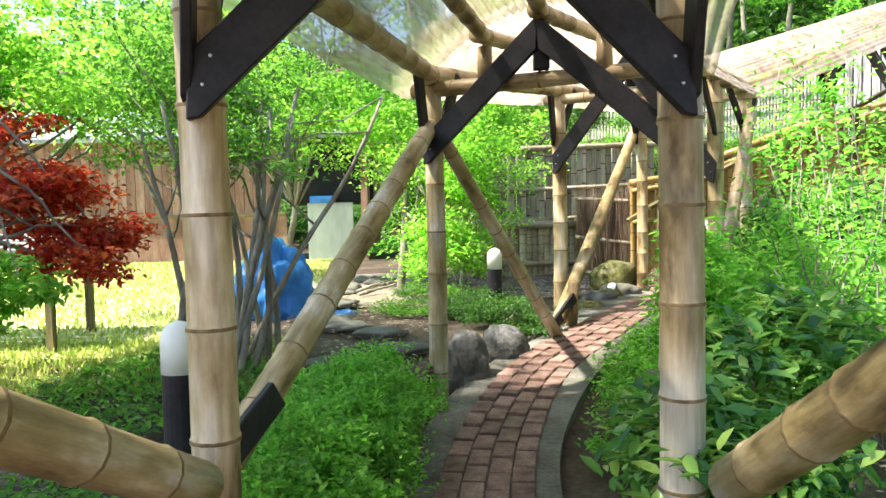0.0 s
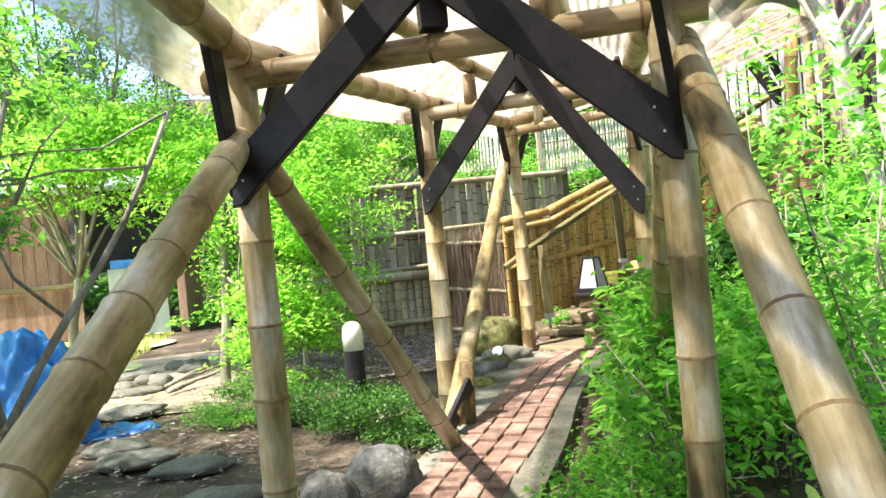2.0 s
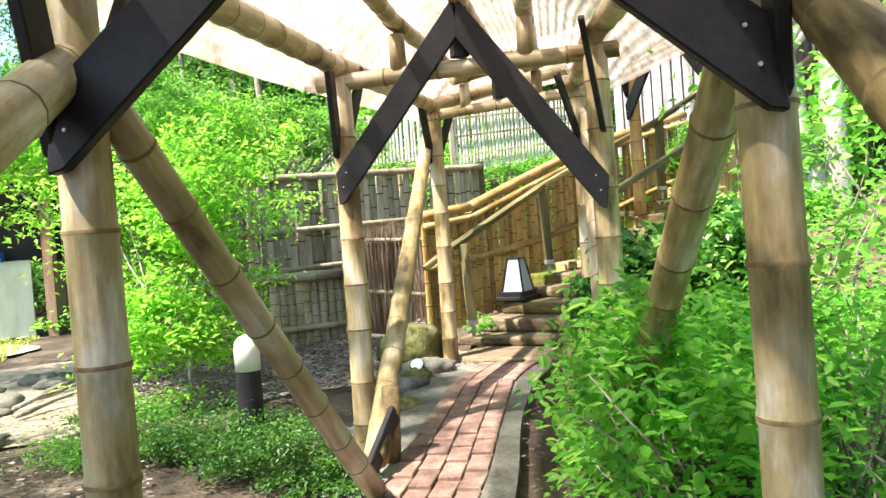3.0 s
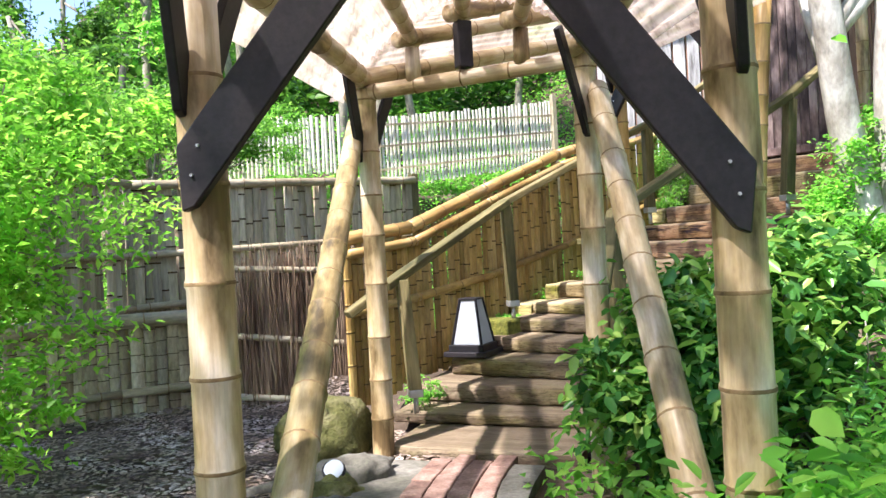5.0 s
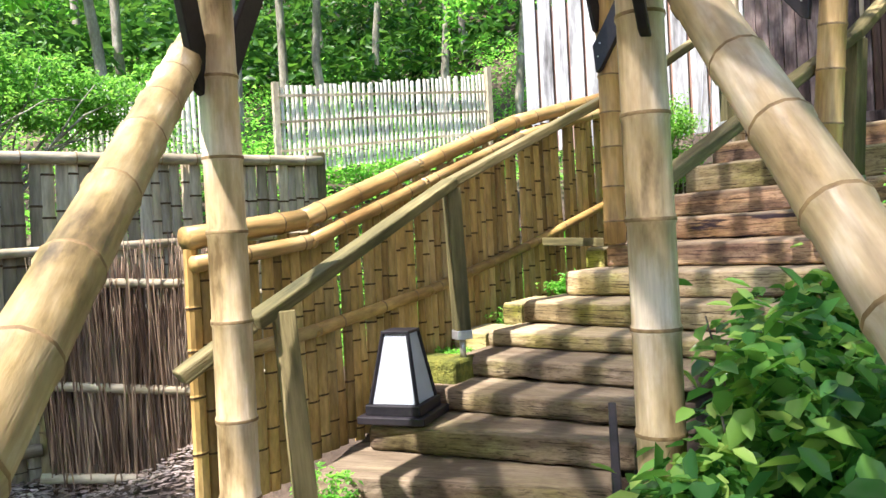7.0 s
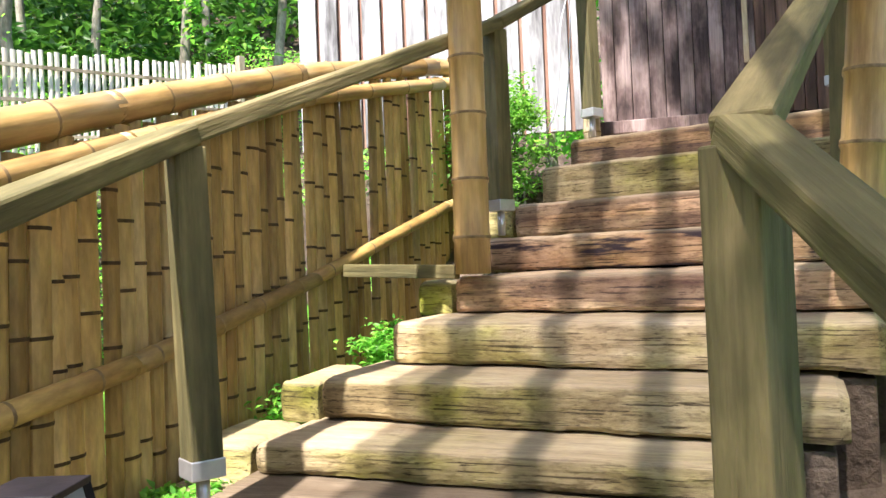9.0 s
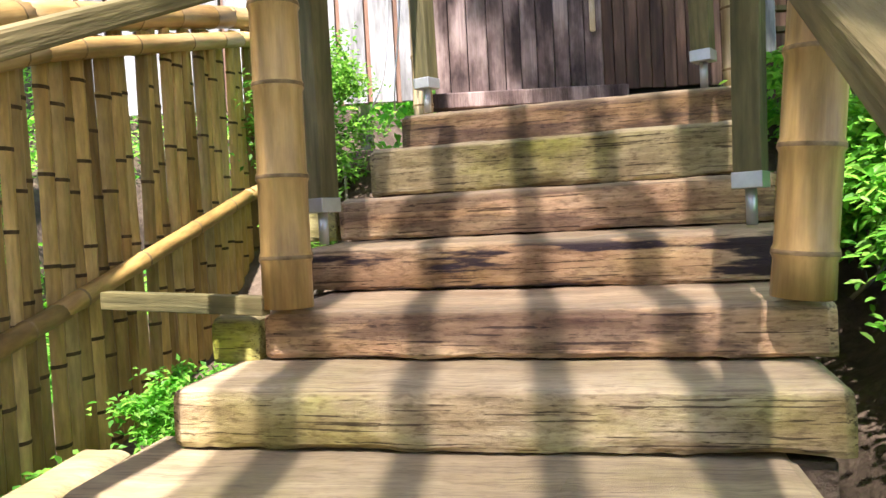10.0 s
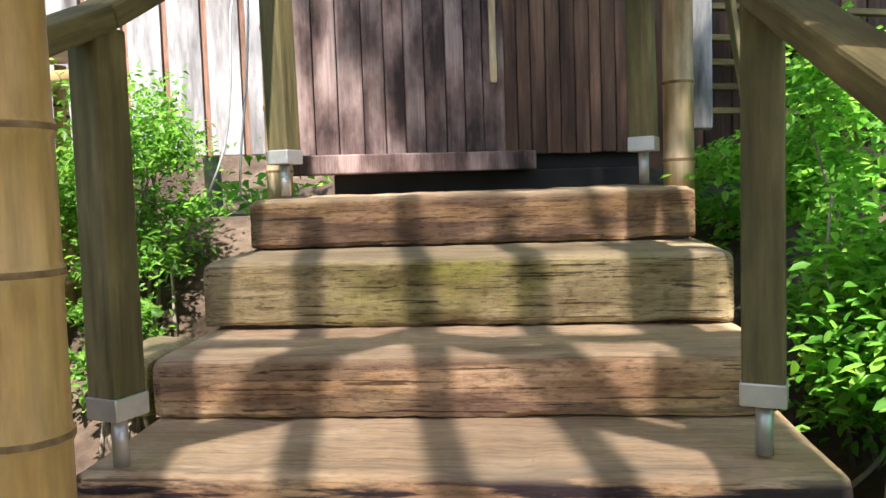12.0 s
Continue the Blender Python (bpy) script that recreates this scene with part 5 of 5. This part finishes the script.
# glossy bush beside the steps
shrub("camellia_bush", "glossy camellia bush beside the timber steps", "bush", [((3.22, 7.72, 0.60), (0.42, 0.42, 0.52), 5200, 90), ((3.68, 8.12, 0.70), (0.30, 0.30, 0.45), 3400, 70), ((3.75, 7.55, 0.85), (0.45, 0.45, 0.45), 3800, 70), ((3.12, 7.45, 0.35), (0.26, 0.3, 0.3), 1300, 30)], 0.085, L_GLOSS, 68, width=0.55, droop=0.35, twigs=30)
shrub("ivy_bank", "ivy and small plants on the bank by the steps", "plant", [((5.5, 8.55, 1.2), (0.35, 0.25, 0.22), 2600, 30), ((6.15, 8.74, 1.6), (0.35, 0.2, 0.35), 3000, 60), ((5.55, 8.62, 1.35), (0.35, 0.18, 0.3), 2500, 50), ((6.1, 8.7, 1.5), (0.4, 0.25, 0.22), 2600, 30), ((6.8, 8.9, 1.9), (0.4, 0.3, 0.18), 2600, 30), ((5.0, 8.6, 1.0), (0.3, 0.2, 0.25), 1500, 20), ((5.7, 8.55, 1.75), (0.35, 0.2, 0.3), 2200, 40), ((6.5, 8.75, 2.1), (0.4, 0.2, 0.3), 2000, 40)], 0.045, L_BRIGHT, 69)
shrub("box_shrub", "small clipped shrub beside the top steps", "bush", [((6.25, 10.95, 1.98), (0.34, 0.28, 0.34), 6500, 50), ((5.95, 10.85, 1.5), (0.2, 0.15, 0.2), 1400, 20)], 0.03, L_MID, 70)
shrub("weeds", "green weeds at the foot of the fence", "plant", [((4.6, 10.58, 0.80), (0.3, 0.12, 0.11), 2400, 26), ((4.15, 10.50, 0.70), (0.25, 0.10, 0.09), 1800, 20), ((3.85, 10.38, 0.60), (0.15, 0.08, 0.08), 900, 12), ((4.95, 10.62, 0.95), (0.2, 0.12, 0.10), 1600, 20), ((5.2, 10.68, 0.95), (0.3, 0.1, 0.1), 1500, 20), ((2.75, 9.62, 0.35), (0.15, 0.1, 0.1), 500, 10)], 0.03, L_BRIGHT, 71)

# trees on the left
mt = []
rt_ = random.Random(21)
for k in range(19):
    b = Vector((-1.55 + rt_.gauss(0, 0.16), 5.7 + rt_.gauss(0, 0.25), -0.2))
    mt.append((b, b + Vector((rt_.gauss(0.0, 0.34), rt_.gauss(0, 0.25), 1.75 + rt_.uniform(0, 0.5))), 0.028, 0.012))
tree("multi_stem_tree", "many-stemmed small garden tree with pale bark", mt, [((-1.6, 5.7, 2.05), (0.95, 1.0, 0.7), 8500, 130), ((-1.3, 5.2, 1.5), (0.6, 0.6, 0.25), 1600, 40), ((-2.3, 6.2, 2.0), (0.8, 0.8, 0.6), 5000, 50)], 0.05, L_MID, 80, limbs_n=50)
tree("red_maple", "red-leaved maple overhanging the lawn", [((-2.7, 4.2, -0.2), (-2.4, 4.3, 1.7), 0.05, 0.02)], [((-2.35, 4.55, 1.25), (0.55, 0.6, 0.22), 3800, 34), ((-2.75, 4.9, 1.65), (0.5, 0.6, 0.2), 2800, 26), ((-2.05, 4.7, 0.95), (0.45, 0.45, 0.25), 2600, 30)], 0.055, L_RED, 81, limbs_n=26)
tree("green_maple", "light green maple over the lawn", [((-3.4, 5.6, -0.2), (-3.1, 5.6, 2.2), 0.06, 0.025)], [((-2.9, 5.2, 2.15), (1.0, 1.0, 0.5), 9000, 60), ((-2.9, 7.5, 2.7), (1.9, 1.3, 0.9), 7000, 70), ((-2.2, 4.0, 0.75), (0.4, 0.4, 0.2), 1800, 20), ((-3.2, 4.8, 1.0), (0.6, 0.6, 0.3), 2500, 24)], 0.055, L_MAPLE, 82)
tree("green_maple", "bright green maple behind the walkway", [((-0.55, 9.4, -0.1), (-0.35, 9.4, 1.9), 0.055, 0.025), ((0.2, 10.2, -0.1), (0.3, 10.0, 1.8), 0.04, 0.02)], [((0.15, 9.4, 1.45), (0.95, 0.8, 0.8), 11500, 110), ((0.1, 8.9, 0.65), (0.65, 0.5, 0.5), 4800, 60), ((-0.7, 10.2, 2.2), (1.2, 1.0, 0.7), 9000, 90), ((0.6, 10.2, 2.1), (0.7, 0.7, 0.5), 6000, 60)], 0.055, L_MAPLE, 83, limbs_n=50)
# its two highest crown blobs are added out of view to shade the fences
tree("green_maple", "airy bright maple near the shed", [((-2.3, 11.2, -0.1), (-2.0, 11.0, 2.2), 0.06, 0.03)], [((-1.9, 10.8, 2.6), (1.4, 1.3, 0.7), 12000, 60), ((-3.6, 11.5, 3.0), (1.5, 1.3, 0.8), 5000, 40), ((-1.6, 10.4, 5.0), (1.6, 1.6, 0.6), 12000, 70), ((-3.0, 9.9, 6.2), (1.9, 1.7, 0.6), 12000, 80)], 0.07, L_MAPLE, 84, limbs_n=30)
tree("garden_tree", "dark green tree behind the low fence", [((1.6, 14.6, 0.0), (1.5, 14.6, 2.6), 0.08, 0.03)], [((1.3, 14.8, 2.9), (1.1, 0.9, 0.6), 10000, 60), ((2.8, 15.2, 2.9), (0.8, 0.8, 0.45), 5000, 40), ((0.0, 14.8, 3.2), (1.0, 0.9, 0.7), 7000, 40)], 0.06, L_MID, 85, limbs_n=30)
# pale forked tree right of the steps
tree("forked_tree", "pale smooth-barked forked tree on the bank", [((5.78, 8.56, 0.8), (5.3, 8.58, 3.0), 0.13, 0.09), ((5.88, 8.48, 0.8), (5.65, 8.35, 4.2), 0.12, 0.08), ((5.3, 8.58, 3.0), (5.15, 8.7, 5.0), 0.085, 0.04)], [((5.0, 8.9, 6.4), (1.4, 1.3, 0.7), 2600, 40), ((6.6, 8.0, 5.6), (1.5, 1.5, 0.8), 5000, 50)], 0.13, L_BRIGHT, 86, bark=PALEBARK, limbs_n=24)

# added tall tree, out of view in the west, whose crowns throw dappled shade
tree("shade_tree", "unseen tall tree added to shade the garden", [((-8.0, 0.6, -0.2), (-7.2, 1.0, 6.0), 0.17, 0.07)], [((-6.2, 1.3, 6.6), (1.9, 2.4, 0.8), 17000, 110), ((-4.0, 2.5, 6.6), (1.4, 1.5, 0.6), 9000, 70), ((-1.7, 7.2, 5.2), (0.7, 1.3, 0.45), 1500, 40)], 0.15, L_MID, 88, limbs_n=24, group="tall trees")
# wooded slope
def wood_tree(x, y, h, seed, m, spread=1.5, n=2600, size=0.16):
    z = gz(x, y)
    rnd = random.Random(seed)
    q = (x + rnd.gauss(0, 0.3), y + rnd.gauss(0, 0.3), z + h)
    return tree("woodland_tree", "slender woodland tree on the slope", [((x, y, z - 0.2), q, 0.09, 0.03)], [((x, y, z + h * 0.8), (spread, spread, h * 0.28), n, 40), ((x + 0.3, y - 0.3, z + h * 0.45), (spread * 0.7, spread * 0.7, h * 0.16), n // 3, 16)], size, m, seed, bark=BARK, limbs_n=14, group="woodland trees")


rw = random.Random(31)
k = 0
for row, (yy, step) in enumerate(((18.5, 1.8), (21.5, 2.2), (25.0, 2.6), (30.0, 3.2))):
    x = -14.0 + row
    while x < 17:
        y = yy + rw.uniform(-1, 1) + (6 if x < -1 else 0)
        if not (x < -1 and yy < 20):
            wood_tree(x, y, rw.uniform(4.5, 7.5) + row, 900 + k, rw.choice((L_MID, L_BRIGHT, L_DARK, L_DARK)), rw.uniform(1.2, 1.9), 1500 if row < 2 else 2400, 0.15)
        k += 1
        x += step * rw.uniform(0.7, 1.3)
for x, y in ((9.5, 3.5), (11.0, 6.0), (10.5, 8.5), (12.5, 11.0), (9.0, 0.5), (8.2, 5.2), (13.0, 2.0), (9.8, 12.8), (-13, 20), (-17, 17), (-20, 12), (-24, 8), (-22, 15), (-10, 21), (-7, 20.5)):
    wood_tree(x, y, rw.uniform(4.5, 6.5), 970 + k, rw.choice((L_MID, L_BRIGHT)), 1.7, 2600, 0.15)
    k += 1

rng = np.random.default_rng(44)
# undergrowth on the slopes
p = np.concatenate([scatter(36000, -2, 13, 15.8, 27, rng, 0.12), scatter(8000, 4.2, 9, 11.5, 15.5, rng, 0.1)])
p[:, 2] += np.abs(rng.normal(0, 0.16, len(p))) * (0.4 + 0.6 * np.sin(p[:, 0] * 1.7) ** 2)
ug = leaf_mesh("undergrowth", leaf_arrays(p, 0.10, rng, -0.1, 0.5), L_BRIGHT)
tagged(ug, "green undergrowth covering the banks", "plants", kind="stuff")
p = scatter(16000, 2.6, 8.2, 14.9, 16.2, rng, 0.1)
p[:, 2] += np.abs(rng.normal(0, 0.45, len(p))) * (0.25 + np.sin(p[:, 0] * 3.1) ** 2)
ug2 = leaf_mesh("climbers", leaf_arrays(p, 0.06, rng, 0.0, 0.5), L_BRIGHT)
tagged(ug2, "bright climbing weeds over the slat fence", "plants", kind="stuff")
p = scatter(26000, 2.6, 9.5, 1.0, 8.2, rng, 0.05, lambda x, y: x > 2.6 + 0.3 * np.sin(y * 3))
p[:, 2] += np.abs(rng.normal(0, 0.14, len(p))) * (0.2 + np.sin(p[:, 0] * 1.9 + np.cos(p[:, 1])) ** 2)
ug3 = leaf_mesh("undergrowth", leaf_arrays(p, 0.07, rng, -0.1, 0.5), L_BRIGHT)
tagged(ug3, "sunlit yellow-green undergrowth on the bank", "plants", kind="stuff")
p = scatter(40000, -6, 18, 21, 42, rng, 0.2)
p[:, 2] += np.abs(rng.normal(0, 0.4, len(p)))
ug4 = leaf_mesh("undergrowth", leaf_arrays(p, 0.3, rng, -0.1, 0.5), L_DARK)
tagged(ug4, "dense undergrowth among the woodland trunks", "plants", kind="stuff")
# grass on the lawn
p = np.concatenate([scatter(30000, -9, -1.9, 6.0, 16, rng, 0.0), scatter(6000, -4.5, -1.2, 5.2, 6.5, rng, 0.0)])
gl = leaf_arrays(p, 0.07, rng, -1.2, 0.16)
gr = leaf_mesh("grass", gl, L_GRASS)
tagged(gr, "sunlit lawn grass with weeds", "grass", kind="stuff")
# ground-cover plants at left foreground
p = scatter(7000, -3.6, -1.0, 3.4, 6.2, rng, 0.06, lambda x, y: np.sin(x * 3.1 + 1) + np.sin(y * 2.7) > 0.1)
gc = leaf_mesh("ground_cover", leaf_arrays(p, 0.06, rng, 0.0, 0.5), L_MID)
tagged(gc, "low green ground cover under the trees", "plants", kind="stuff")
# fallen leaves
def litter(name, n, box, seed, keep=None, size=0.045):
    r = np.random.default_rng(seed)
    p = scatter(n, *box, r, 0.035, keep)
    d = leaf_arrays(p, size, r, 0.0, 0.5, fold=0.08)
    q = d.reshape(-1, 4, 3)
    q[:, :, 2] = p[:, None, 2] + (q[:, :, 2] - p[:, None, 2]) * 0.25
    ob = leaf_mesh(name, q.reshape(-1, 3), LITTER)
    return tagged(ob, "dry brown fallen leaves on the soil", "leaves", kind="stuff")


litter("leaf_litter", 20000, (-0.5, 2.6, 8.8, 12.6), 51)
litter("leaf_litter", 6000, (-3.2, 0.0, 1.5, 9.5), 52)
litter("leaf_litter", 5000, (1.1, 4.5, 1.0, 8.0), 53)

# ---- bricks of the path, laid last ----
bx, by, bz = 0.103, 0.052, 0.03
base_me = bpy.data.meshes.new("brick")
c = 0.004
vv = [(-bx, -by, -bz), (bx, -by, -bz), (bx, by, -bz), (-bx, by, -bz), (-bx, -by, bz - c), (bx, -by, bz - c), (bx, by, bz - c), (-bx, by, bz - c), (-bx + c, -by + c, bz), (bx - c, -by + c, bz), (bx - c, by - c, bz), (-bx + c, by - c, bz)]
ff = [(0, 1, 5, 4), (1, 2, 6, 5), (2, 3, 7, 6), (3, 0, 4, 7), (4, 5, 9, 8), (5, 6, 10, 9), (6, 7, 11, 10), (7, 4, 8, 11), (8, 9, 10, 11)]
base_me.from_pydata(vv, [], ff)
base_me.materials.append(BRICK)
rb_ = random.Random(17)
s = 1.6
while s < PL - 0.05:
    p, d = smooth_centre(s)
    side = Vector((d.y, -d.x, 0))
    ang = math.atan2(d.y, d.x)
    for j in range(4):
        o = (j - 1.5) * 0.112
        q = p + side * o + d * (0.105 if j % 2 else 0.0)
        if (q - smooth_centre(PL)[0]).dot(d) > 0.02:
            continue
        ob = new("brick", base_me)
        ob.parent = bed
        ob.location = (q.x, q.y, path_z(q) + rb_.gauss(0, 0.0018))
        ob.rotation_euler = (rb_.gauss(0, 0.008), rb_.gauss(0, 0.008), ang + rb_.gauss(0, 0.012))
    s += 0.214
